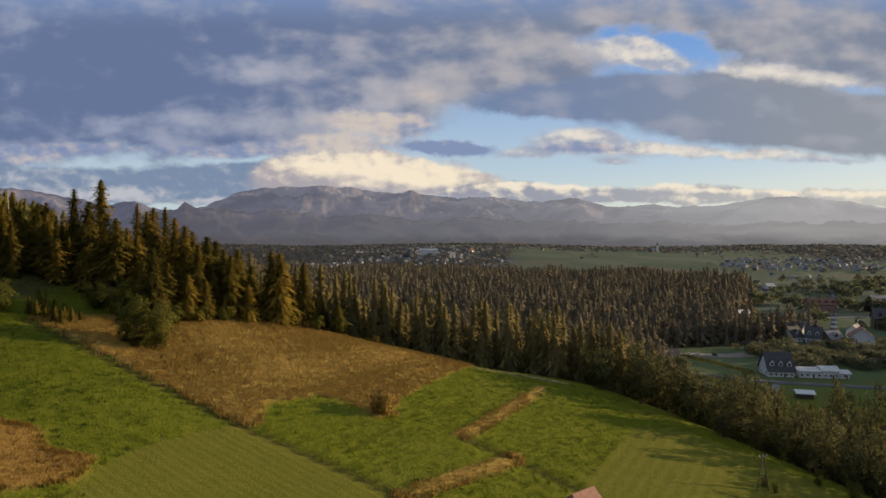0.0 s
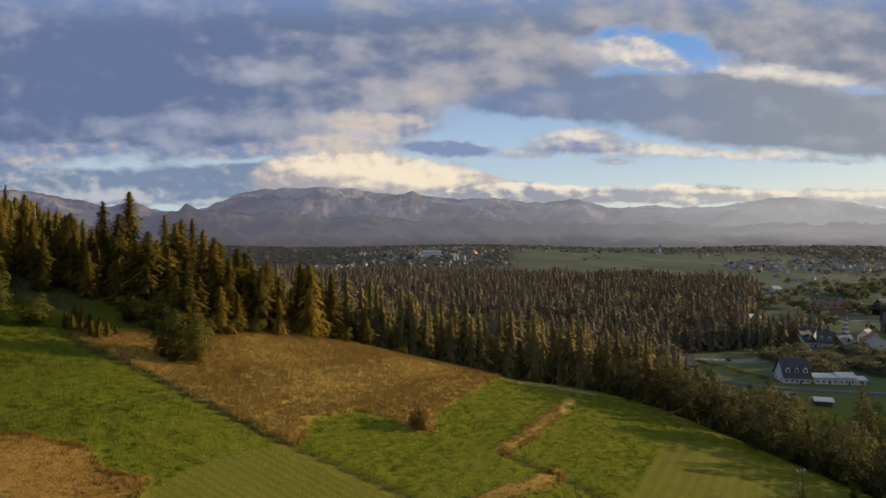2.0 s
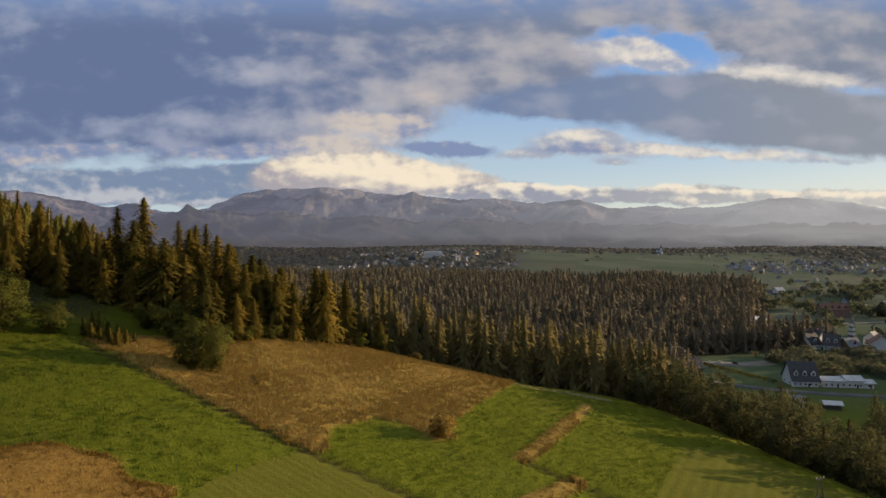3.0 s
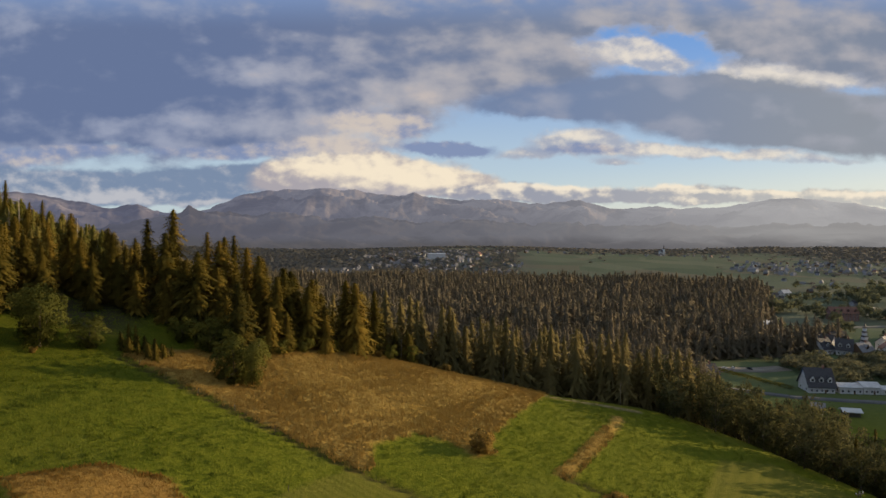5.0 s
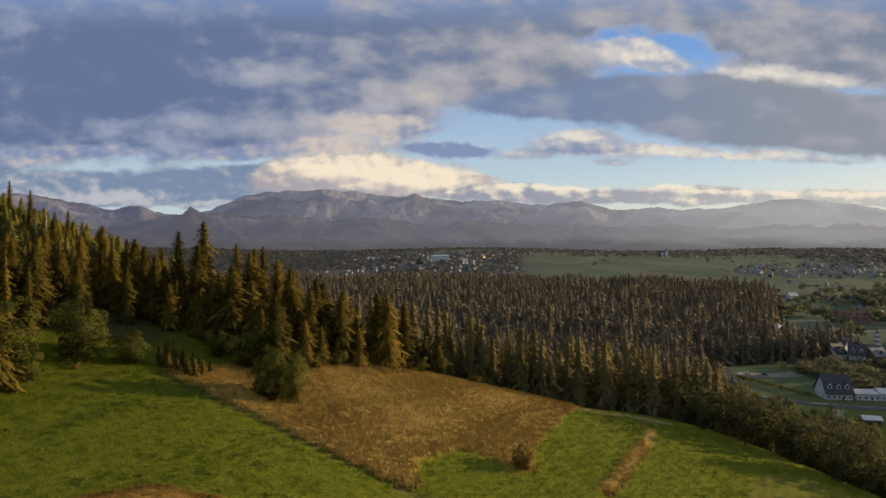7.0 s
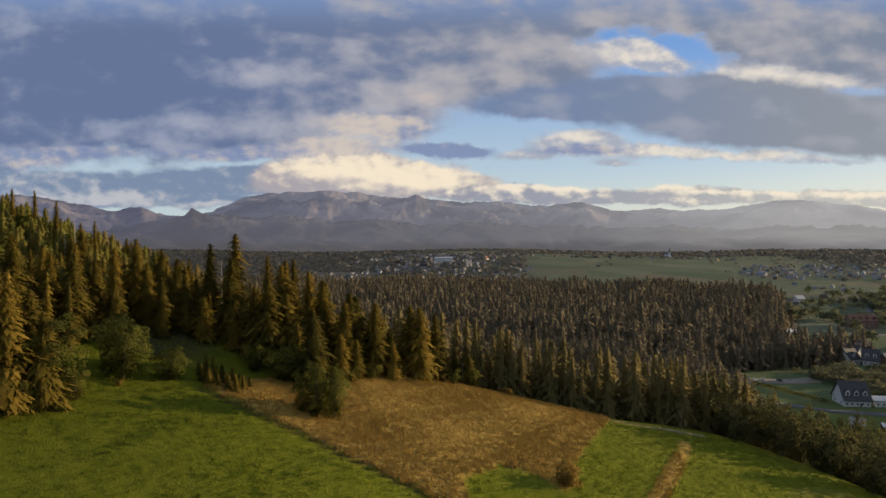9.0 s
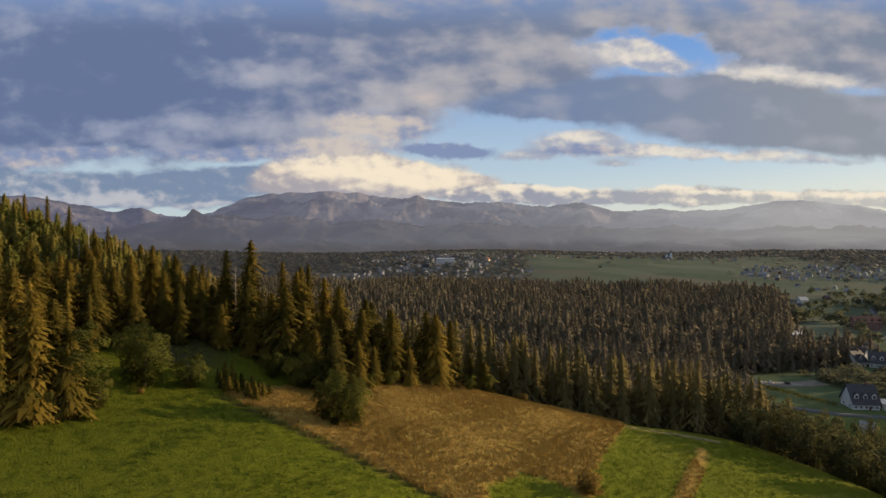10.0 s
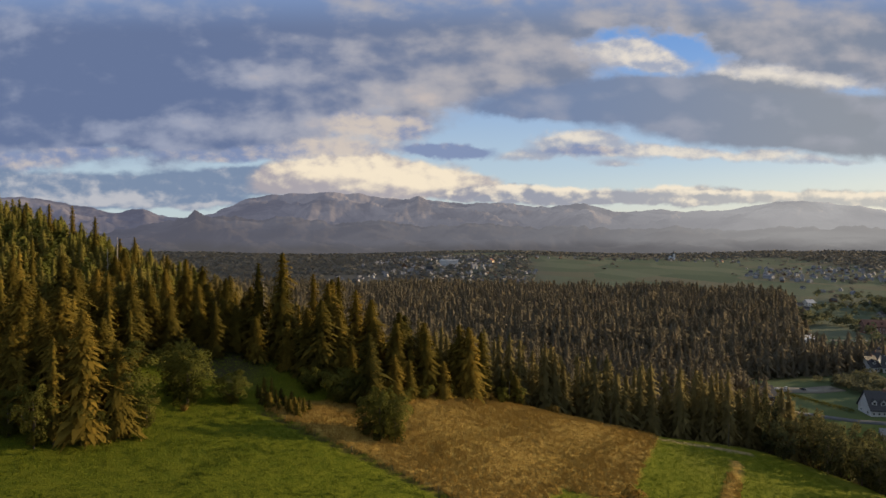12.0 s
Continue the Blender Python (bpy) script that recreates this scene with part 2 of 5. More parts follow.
def crest(x):
    """The line where the meadow breaks off towards the valley."""
    return 131 - 0.75 * softplus(x - 40, 8) + 0.45 * softplus(-38 - x, 8)


def height(x, y):
    """The lie of the land."""
    x, y = np.asarray(x, float), np.asarray(y, float)
    left = np.maximum(x, -170 - 40 * np.tanh((-170 - x) / 40))
    plane = 33 + 0.149 * (np.clip(y, -150, 400) - 100) - 0.216 * (left + 20)
    hill = plane - 0.62 * softplus(y - crest(x) - 1 - 8 * smooth(10, 45, x), 5)
    low = 2.5 + 16 * smooth(600, 1500, y) + 5 * np.sin(x / 170 + 1) * smooth(700, 1300, y)
    # unseen hill added far right, blocking the low sun from the valley
    low = low + 134 * np.exp(-((x - 850) / 130) ** 2) * smooth(-350, -100, y) * (1 - smooth(370, 520, y))
    return low + softplus(hill - low, 2.5)


def on(x, y):
    return float(height(x, y))


def inside(poly, x, y):
    """Signed distance to a polygon, positive inside."""
    x, y = np.asarray(x, float), np.asarray(y, float)
    hit, best = np.zeros(x.shape, bool), np.full(x.shape, 1e9)
    for (ax, ay), (bx, by) in zip(poly, poly[1:] + poly[:1]):
        if ay != by:
            hit ^= ((ay > y) != (by > y)) & (x < (bx - ax) * (y - ay) / (by - ay) + ax)
        best = np.minimum(best, to_segment(ax, ay, bx, by, x, y))
    return np.where(hit, best, -best)


def to_segment(ax, ay, bx, by, x, y):
    q = np.clip(((x - ax) * (bx - ax) + (y - ay) * (by - ay)) / ((bx - ax) ** 2 + (by - ay) ** 2 + 1e-9), 0, 1)
    return np.hypot(x - ax - q * (bx - ax), y - ay - q * (by - ay))


def to_line(line, x, y):
    d = np.full(np.shape(x), 1e9)
    for (ax, ay), (bx, by) in zip(line, line[1:]):
        d = np.minimum(d, to_segment(ax, ay, bx, by, x, y))
    return d


def wobble(x, y, size, seed=0.0):
    """A cheap smooth noise in -1..1."""
    x, y = np.asarray(x, float) / size, np.asarray(y, float) / size
    return (np.sin(x * 1.7 + 2.3 * np.sin(y * 0.9 + seed) + seed) + np.sin(y * 1.9 + 1.9 * np.sin(x * 1.1 - seed) + 2 * seed)
            + 0.6 * np.sin(2.9 * x - 2.3 * y + 3 * seed)) / 2.6


def fluffy(v, f, heart=None, own=0.75):
    """Turns the faces of a crown outwards and gives soft normals, so that it is lit as one loose body."""
    v, f = np.asarray(v, float), np.asarray(f)
    mid = v[f].mean(1)
    if heart is None:
        out = mid * (1, 1, 0)
        out[:, 2] = 0.35 * np.hypot(mid[:, 0], mid[:, 1])
    else:
        out = mid - heart
    face = np.cross(v[f[:, 1]] - v[f[:, 0]], v[f[:, 2]] - v[f[:, 0]])
    face /= np.linalg.norm(face, axis=1)[:, None] + 1e-9
    back = (face * out).sum(1) < 0
    f = f.copy()
    f[back] = f[back][:, ::-1]
    face[back] *= -1
    out /= np.linalg.norm(out, axis=1)[:, None] + 1e-9
    n = np.zeros_like(v)
    for k in range(f.shape[1]):
        np.add.at(n, f[:, k], out + own * face)
    return v, f, n / (np.linalg.norm(n, axis=1)[:, None] + 1e-9)


def quick_mesh(name, verts, tris, material=None, shade=False, normals=None):
    verts, tris = np.asarray(verts, np.float32), np.asarray(tris, np.int32)
    k = tris.shape[1]
    me = bpy.data.meshes.new(name)
    me.vertices.add(len(verts))
    me.vertices.foreach_set("co", verts.ravel())
    me.loops.add(tris.size)
    me.loops.foreach_set("vertex_index", tris.ravel())
    me.polygons.add(len(tris))
    me.polygons.foreach_set("loop_start", np.arange(0, tris.size, k, dtype=np.int32))
    me.update(calc_edges=True)
    if shade:
        me.polygons.foreach_set("use_smooth", np.ones(len(tris), bool))
    if normals is not None:
        me.normals_split_custom_set_from_vertices(np.asarray(normals, np.float32).tolist())
    if material:
        me.materials.append(material)
    return me


def part(name, bm, material, parent, label=""):
    """Links a bmesh or a mesh as one object under a thing."""
    if isinstance(bm, bmesh.types.BMesh):
        me = bpy.data.meshes.new(name)
        bm.to_mesh(me)
        bm.free()
    else:
        me = bm
    if material and not me.materials:
        me.materials.append(material)
    ob = new(name, me)
    if parent:
        ob.parent = parent
    if label:
        ob["label"] = label
    return ob


def box(bm, x0, x1, y0, y1, z0, z1):
    v = [bm.verts.new(p) for p in ((x0, y0, z0), (x1, y0, z0), (x1, y1, z0), (x0, y1, z0), (x0, y0, z1), (x1, y0, z1), (x1, y1, z1), (x0, y1, z1))]
    for f in ((0, 3, 2, 1), (4, 5, 6, 7), (0, 1, 5, 4), (1, 2, 6, 5), (2, 3, 7, 6), (3, 0, 4, 7)):
        bm.faces.new([v[i] for i in f])


def boxed(*sizes):
    bm = bmesh.new()
    for s in sizes:
        box(bm, *s)
    return bm


def tube(bm, a, b, ra, rb, n=7):
    a, b = Vector(a), Vector(b)
    q = (b - a).to_track_quat("Z", "Y")
    rings = []
    for p, r in ((a, ra), (b, rb)):
        rings.append([bm.verts.new(p + q @ Vector((r * math.cos(k * 2 * math.pi / n), r * math.sin(k * 2 * math.pi / n), 0))) for k in range(n)])
    for k in range(n):
        bm.faces.new((rings[0][k], rings[0][(k + 1) % n], rings[1][(k + 1) % n], rings[1][k]))
    bm.faces.new(rings[1])
    bm.faces.new(rings[0][::-1])


def tubed(*runs):
    bm = bmesh.new()
    for r in runs:
        tube(bm, *r)
    return bm


# ---- materials ----
def material(name, rough=0.9, metal=0.0):
    m = bpy.data.materials.new(name)
    m.use_nodes = True
    m.node_tree.nodes.clear()
    gr = Graph(m.node_tree)
    bsdf = gr.node("ShaderNodeBsdfPrincipled", {"Roughness": rough, "Metallic": metal, "Specular IOR Level": 0.25})
    gr.out = gr.node("ShaderNodeOutputMaterial", {0: bsdf.outputs[0]})
    gr.bsdf = bsdf
    return m, gr


def plain(name, a, b, scale, rough=0.85, bump=0.0, metal=0.0, fine=0.0):
    """Two tones mixed by noise at two scales, with a little relief."""
    m, gr = material(name, rough, metal)
    at = gr.node("ShaderNodeTexCoord").outputs["Object"]
    f = gr.math("ADD", gr.math("MULTIPLY", gr.noise(at, scale, 5.0), 0.65), gr.math("MULTIPLY", gr.noise(at, scale * 7, 4.0), 0.35))
    shift = gr.math("MULTIPLY_ADD", gr.node("ShaderNodeObjectInfo").outputs["Random"], 0.25, -0.125)
    gr.put(gr.bsdf.inputs["Base Color"], gr.mix(gr.ramp(gr.math("ADD", f, shift), 0.32, 0.68), a, b))
    if bump:
        gr.put(gr.bsdf.inputs["Normal"], gr.node("ShaderNodeBump", {"Height": f, "Strength": 0.6, "Distance": bump}).outputs[0])
    return m


def foliage(name, a, b, c, see=0.25):
    """Leaves or needles: three tones by tree, by clump and by place; some light passes through."""
    m, gr = material(name, 0.9)
    gr.put(gr.bsdf.inputs["Specular IOR Level"], 0.04)
    place = gr.node("ShaderNodeNewGeometry")
    tree = gr.node("ShaderNodeObjectInfo").outputs["Random"]
    clump = place.outputs["Random Per Island"]
    stand = gr.noise(gr.plan(), 0.045, 3.0)
    f = gr.math("ADD", gr.math("MULTIPLY", tree, 0.45), gr.math("MULTIPLY", clump, 0.30))
    f = gr.math("ADD", f, gr.math("MULTIPLY_ADD", stand, 0.9, -0.35))
    col = gr.mix(gr.ramp(f, 0.0, 0.5), a, b)
    col = gr.mix(gr.ramp(f, 0.45, 0.95), col, c)
    gr.put(gr.bsdf.inputs["Base Color"], col)
    thin = gr.node("ShaderNodeBsdfTranslucent", {"Color": col})
    both = gr.node("ShaderNodeMixShader", {0: see, 1: gr.bsdf.outputs[0], 2: thin.outputs[0]})
    gr.put(gr.out.inputs[0], both.outputs[0])
    return m


NEEDLES = foliage("spruce_needles", (0.038, 0.036, 0.009), (0.105, 0.080, 0.015), (0.240, 0.158, 0.028), 0.18)
# needles of the lower forest, greyed and paled: haze put into their colour
HAZY_NEEDLES = foliage("hazy_far_needles", (0.135, 0.124, 0.092), (0.195, 0.168, 0.118), (0.240, 0.200, 0.138), 0.55)
# lighter copy of the spruce needles, evening sun painted into the rim trees
LIT_RIM_NEEDLES = foliage("lit_rim_needles", (0.096, 0.088, 0.038), (0.185, 0.150, 0.060), (0.260, 0.196, 0.074), 0.42)
# paler still for the plain's woods, haze painted in
HAZY_DISTANT = foliage("hazy_distant_needles", (0.150, 0.148, 0.140), (0.168, 0.163, 0.150), (0.186, 0.176, 0.160), 0.6)
BELT_LEAVES = foliage("belt_leaves", (0.062, 0.066, 0.030), (0.098, 0.096, 0.042), (0.136, 0.122, 0.052), 0.4)
BUSH = foliage("brown_bush_leaves", (0.180, 0.115, 0.030), (0.245, 0.162, 0.044), (0.310, 0.215, 0.062), 0.4)
# paler copy of the broad leaves, brightness painted into dark valley trees
LIFTED_DALE = foliage("lifted_dale_leaves", (0.090, 0.102, 0.062), (0.125, 0.130, 0.076), (0.160, 0.150, 0.088), 0.5)
WEED = foliage("weed_leaves", (0.060, 0.084, 0.012), (0.082, 0.106, 0.015), (0.104, 0.124, 0.018), 0.35)
YOUNG = foliage("young_growth", (0.075, 0.090, 0.018), (0.120, 0.120, 0.025), (0.160, 0.130, 0.035))
LEAVES = foliage("broad_leaves", (0.070, 0.078, 0.018), (0.110, 0.110, 0.025), (0.155, 0.135, 0.032), 0.4)
RUST = foliage("rusty_brush", (0.23, 0.115, 0.026), (0.31, 0.175, 0.038), (0.38, 0.24, 0.06), 0.35)
STRAW = foliage("dry_grass_blades", (0.275, 0.160, 0.038), (0.375, 0.232, 0.058), (0.460, 0.305, 0.090), 0.35)
BLADES = foliage("green_grass_blades", (0.102, 0.138, 0.011), (0.138, 0.164, 0.016), (0.172, 0.180, 0.022), 0.35)
BARK = plain("bark", (0.06, 0.045, 0.03), (0.13, 0.10, 0.075), 3.0, 0.95, 0.03)
DEADWOOD = plain("dead_wood", (0.25, 0.21, 0.17), (0.42, 0.37, 0.31), 3.0, 0.9, 0.02)
POST = plain("weathered_timber", (0.06, 0.05, 0.038), (0.13, 0.11, 0.085), 4.0, 0.9, 0.01)
# white plaster dimmed, the town's shade painted into its colour
SHADED_TOWN_WALL = plain("shaded_town_plaster", (0.22, 0.22, 0.235), (0.36, 0.36, 0.37), 0.4, 0.9)
PLASTER = plain("white_plaster", (0.52, 0.51, 0.50), (0.68, 0.67, 0.66), 0.6, 0.9)
CREAM = plain("cream_plaster", (0.50, 0.42, 0.28), (0.62, 0.54, 0.38), 0.6, 0.9)
TIMBER = plain("brown_timber_wall", (0.10, 0.06, 0.035), (0.19, 0.115, 0.065), 1.5, 0.85)
BRICK_RED = plain("red_wall", (0.19, 0.105, 0.085), (0.27, 0.15, 0.12), 0.8, 0.9)
SLATE = plain("dark_roof", (0.030, 0.030, 0.036), (0.065, 0.063, 0.070), 0.9, 0.6)
TILE_RED = plain("red_roof", (0.15, 0.075, 0.058), (0.23, 0.12, 0.09), 0.9, 0.75)
SHEET = plain("pale_sheet_roof", (0.42, 0.42, 0.44), (0.60, 0.60, 0.62), 0.7, 0.45, 0.0, 0.3)
ROOF_GREY = plain("grey_roof", (0.14, 0.14, 0.15), (0.24, 0.23, 0.24), 0.9, 0.6)
FRAME = plain("window_frame_paint", (0.55, 0.54, 0.52), (0.72, 0.71, 0.69), 3.0, 0.6)
ASPHALT = plain("asphalt", (0.10, 0.10, 0.105), (0.17, 0.165, 0.16), 0.25, 0.9)
HUT_TILES = plain("hut_tiles", (0.30, 0.15, 0.11), (0.42, 0.23, 0.17), 1.5, 0.8)
GRAVEL = plain("gravel_yard", (0.17, 0.15, 0.13), (0.29, 0.26, 0.22), 0.15, 0.95)
CAR_PAINT = plain("car_paint", (0.5, 0.5, 0.52), (0.7, 0.7, 0.72), 2.0, 0.35)
GLASS, _g = material("window_glass", 0.08)
_g.put(_g.bsdf.inputs["Base Color"], (0.03, 0.035, 0.045, 1))
_g.put(_g.bsdf.inputs["Specular IOR Level"], 0.6)


# ---- the ground ----
FENCE = [(-67.6, 101.7), (-44.7, 91.9), (-25.3, 83.1), (-13.2, 79.0), (-1.2, 74.2), (14.0, 68.5), (40.0, 58.0)]
BRUSH = [(-67.4, 103.0), (-44.7, 92.4), (-25.3, 83.6), (-22.8, 83.1), (-23.4, 90.5), (-17.1, 97.5), (-11.5, 97.1), (-7.0, 94.0), (-4.4, 95.0),
         (-4.0, 102.4), (1.1, 112.7), (7.3, 123.8), (11.0, 134.0), (-23.0, 136.0), (-40.0, 127.0), (-48.0, 115.0), (-56.0, 111.0), (-63.0, 108.0)]
MOWN = [(-25.3, 82.8), (-29.9, 77.5), (-33.9, 72.4), (-35.4, 68.3), (-35.6, 63.9), (-33.0, 52.0), (-25.0, 40.0), (20.0, 40.0), (26.0, 63.2), (14.0, 68.0), (-1.2, 73.8), (-13.2, 78.6)]
MOWN_LOW = [(40.0, 112.0), (32.3, 99.8), (25.3, 88.6), (21.5, 80.0), (60.0, 60.0), (95.0, 75.0), (72.0, 104.0), (52.0, 116.0)]
STRIP = [(6.7, 93.8), (9.9, 98.5), (16.2, 108.7), (21.0, 116.6), (24.1, 122.3)]
STRIP_LOW = [(-1.2, 74.5), (4.9, 80.7), (9.9, 85.2), (14.7, 90.3)]
BANK = [(6.9, 93.3), (14.7, 90.3), (21.5, 86.3), (30.0, 81.0)]
BRACKEN = [(-62.0, 66.0), (-54.0, 72.4), (-49.8, 72.0), (-47.1, 72.6), (-44.5, 70.5), (-42.4, 68.6), (-37.0, 68.9), (-36.7, 64.6), (-41.7, 60.6), (-52.0, 60.0)]
TRACK = [(-10.0, 133.5), (0.0, 131.5), (10.0, 129.5), (20.0, 129.5), (30.0, 130.0)]
WOOD = [(-460, 330), (-330, 245), (-215, 215), (-140, 196), (-95, 172), (-60, 152), (-40, 140), (-20, 139.5), (0, 138.5), (24, 136.5), (46, 136), (62, 150), (78, 190),
        (90, 225), (94, 262), (110, 290), (150, 298), (206, 318), (212, 345), (172, 352), (178, 385), (205, 410), (235, 450), (292, 560), (332, 640), (328, 690), (250, 715),
        (120, 735), (20, 775), (-95, 800), (-130, 770), (-260, 790), (-560, 760)]


def axis(a, b, step, lo, hi, grow):
    mid = list(np.arange(a, b + 1e-6, step))
    for sign, end, side in ((-1, lo, 0), (1, hi, -1)):
        s = step
        while (mid[side] - end) * sign < 0:
            s *= grow
            mid.insert(0, mid[0] - s) if side == 0 else mid.append(mid[-1] + s)
    return np.array(mid)


gx, gy = axis(-112, 92, 1.08, -4300, 4300, 1.06), axis(44, 150, 1.08, -1500, 4400, 1.055)
GX, GY = np.meshgrid(gx, gy)
GX, GY = GX.ravel(), GY.ravel()
near = smooth(-400, -150, GX) * (1 - smooth(150, 400, GX)) * (1 - smooth(200, 400, GY))
GZ = height(GX, GY) + near * (0.10 * wobble(GX, GY, 9.0, 1.3) + 0.025 * wobble(GX, GY, 2.1, 4.0)) + (1 - near) * 0.5 * wobble(GX, GY, 60.0, 0.7)
ragged = 0.5 * wobble(GX, GY, 1.3, 2.0) + 0.5 * wobble(GX, GY, 3.1, 5.0)
brush = smooth(-0.7, 0.5, inside(BRUSH, GX, GY) + 0.9 * ragged)
strip = 1 - smooth(0.7, 1.5, to_line(STRIP, GX, GY) + 0.5 * ragged)
strip_low = 1 - smooth(0.8, 1.7, to_line(STRIP_LOW, GX, GY) + 0.6 * ragged)
bracken = smooth(-0.6, 0.5, inside(BRACKEN, GX, GY) + 0.7 * ragged)
dry = np.clip(brush + strip + strip_low + bracken, 0, 1)
mown = np.clip(smooth(-0.5, 0.4, inside(MOWN, GX, GY) + 0.2 * ragged) + smooth(-0.8, 0.8, inside(MOWN_LOW, GX, GY) + 0.4 * ragged), 0, 1)
plain_wood = smooth(60, 260, -GX - 0.05 * (GY - 900)) * smooth(700, 760, GY) + smooth(1450, 1700, GY) + smooth(640, 760, GX - 0.25 * (GY - 900)) * smooth(1050, 1200, GY)
town = smooth(-60, 20, 0.14 * GY - np.abs(GX + 0.025 * GY)) * smooth(790, 830, GY) * (1 - smooth(1500, 1560, GY))
clearing = smooth(-12, 8, inside([(-5, 1560), (70, 1530), (150, 1600), (165, 1720), (60, 1790), (-10, 1700)], GX, GY))
wood = np.clip(0.75 * plain_wood * (1 - clearing) + 0.6 * town + smooth(-5, 3, inside(WOOD, GX, GY) + 2 * ragged) + smooth(2, 12, -GX - 66 - 0 * GY) * smooth(0, 4, GY - 106 - 0.12 * (-66 - GX)), 0, 1)
furrow = np.maximum(1 - smooth(0.3, 0.9, to_line(FENCE, GX, GY)), 1 - smooth(0.4, 1.1, to_line(BANK, GX, GY)))
track = 1 - smooth(0.6, 1.6, to_line(TRACK, GX, GY) + 0.4 * ragged)
GZ = GZ + 0.35 * bracken + 0.20 * brush + 0.25 * strip + 0.3 * strip_low - 0.35 * furrow
nx, ny = len(gx), len(gy)
cell = (np.arange(ny - 1)[:, None] * nx + np.arange(nx - 1)[None]).ravel()
me = quick_mesh("ground", np.stack([GX, GY, GZ], 1), np.stack([cell, cell + 1, cell + nx + 1, cell + nx], 1), None, True)
for name, values in (("dry", dry), ("mown", mown), ("wood", wood), ("furrow", furrow), ("track", track), ("bracken", bracken)):
    me.attributes.new(name, "FLOAT", "POINT").data.foreach_set("value", values.astype(np.float32))

m, gr = material("meadow_ground", 1.0)
gr.put(gr.bsdf.inputs["Specular IOR Level"], 0.05)
at = gr.plan()


def cover_of(name):
    n = gr.node("ShaderNodeAttribute")
    n.attribute_name = name
    return n.outputs["Fac"]


broad, middle, fine = gr.noise(at, 0.05, 4.0), gr.noise(at, 0.45, 5.0, 0.6), gr.noise(at, 3.2, 4.0, 0.65)
tuft = gr.math("ADD", gr.math("MULTIPLY", middle, 0.5), gr.math("MULTIPLY", fine, 0.5))
green = gr.mix(gr.ramp(tuft, 0.36, 0.62), (0.086, 0.104, 0.008), (0.142, 0.150, 0.014))
green = gr.mix(gr.math("MULTIPLY", gr.ramp(broad, 0.45, 0.7), 0.5), green, (0.125, 0.130, 0.022))
# a darker green, blended in towards the meadow's left
deeper = gr.mix(gr.ramp(tuft, 0.36, 0.62), (0.056, 0.072, 0.006), (0.094, 0.102, 0.010))
green = gr.mix(gr.math("MULTIPLY", gr.ramp(gr.node("ShaderNodeSeparateXYZ", {0: at}).outputs[0], -30, -75), 0.9), green, deeper)
# parcels of the valley floor
where = gr.node("ShaderNodeSeparateXYZ", {0: at})
parcel = gr.node("ShaderNodeTexVoronoi", {"Vector": gr.vec(gr.math("MULTIPLY", where.outputs[0], 0.014), gr.math("MULTIPLY", where.outputs[1], 0.010), 0.0), "Scale": 1.0})
tone = gr.node("ShaderNodeSeparateColor", {0: parcel.outputs["Color"]})
# parcel greens greyed towards blue, with haze in the colour
hazy_green = gr.mix(tone.outputs[0], (0.078, 0.104, 0.068), (0.128, 0.142, 0.096))
hazy_green = gr.mix(gr.math("MULTIPLY", gr.ramp(tone.outputs[1], 0.55, 0.85), 0.75), hazy_green, (0.140, 0.126, 0.09))
hazy_green = gr.mix(gr.math("MULTIPLY", gr.ramp(where.outputs[1], 430, 330), 0.7), hazy_green, (0.084, 0.112, 0.050))
green = gr.mix(gr.ramp(where.outputs[1], 170, 260), green, hazy_green)
# mowing lines
comb = gr.math("ADD", gr.math("MULTIPLY", where.outputs[0], 0.42), gr.math("MULTIPLY", where.outputs[1], 0.88))
other = gr.math("ADD", gr.math("MULTIPLY", where.outputs[0], 0.55), gr.math("MULTIPLY", where.outputs[1], -0.34))
comb = gr.node("ShaderNodeMix", {0: gr.ramp(where.outputs[0], 16, 18), 2: comb, 3: other}).outputs[0]
comb = gr.math("ADD", comb, gr.math("MULTIPLY", middle, 0.7))
line = gr.math("SINE", gr.math("MULTIPLY", comb, 5.2))
swath = gr.mix(gr.ramp(gr.math("MULTIPLY_ADD", line, 0.09, tuft), 0.25, 0.78), (0.098, 0.106, 0.014), (0.145, 0.136, 0.022))
swath = gr.mix(gr.math("MULTIPLY", gr.ramp(fine, 0.4, 0.7), 0.35), swath, (0.15, 0.135, 0.03))
col = gr.mix(cover_of("mown"), green, swath)
straw = gr.mix(gr.ramp(tuft, 0.28, 0.70), (0.245, 0.145, 0.034), (0.420, 0.278, 0.074))
straw = gr.mix(gr.math("MULTIPLY", gr.ramp(broad, 0.48, 0.72), 0.45), straw, (0.185, 0.142, 0.026))
clod = gr.noise(at, 1.5, 5.0, 0.65)
straw = gr.mix(gr.math("MULTIPLY", gr.ramp(clod, 0.47, 0.38), 0.7), straw, (0.110, 0.066, 0.016))
straw = gr.mix(gr.math("MULTIPLY", cover_of("bracken"), 0.6), straw, (0.28, 0.150, 0.038))
col = gr.mix(cover_of("dry"), col, straw)
col = gr.mix(gr.math("MULTIPLY", cover_of("furrow"), 0.8), col, (0.050, 0.040, 0.018))
col = gr.mix(gr.math("MULTIPLY", cover_of("track"), 0.8), col, (0.27, 0.21, 0.13))
# wood floor pales to grey further out, haze painted into its colour
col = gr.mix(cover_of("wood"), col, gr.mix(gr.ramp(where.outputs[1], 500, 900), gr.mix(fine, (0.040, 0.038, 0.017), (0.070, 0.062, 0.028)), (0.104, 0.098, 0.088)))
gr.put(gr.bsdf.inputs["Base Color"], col)
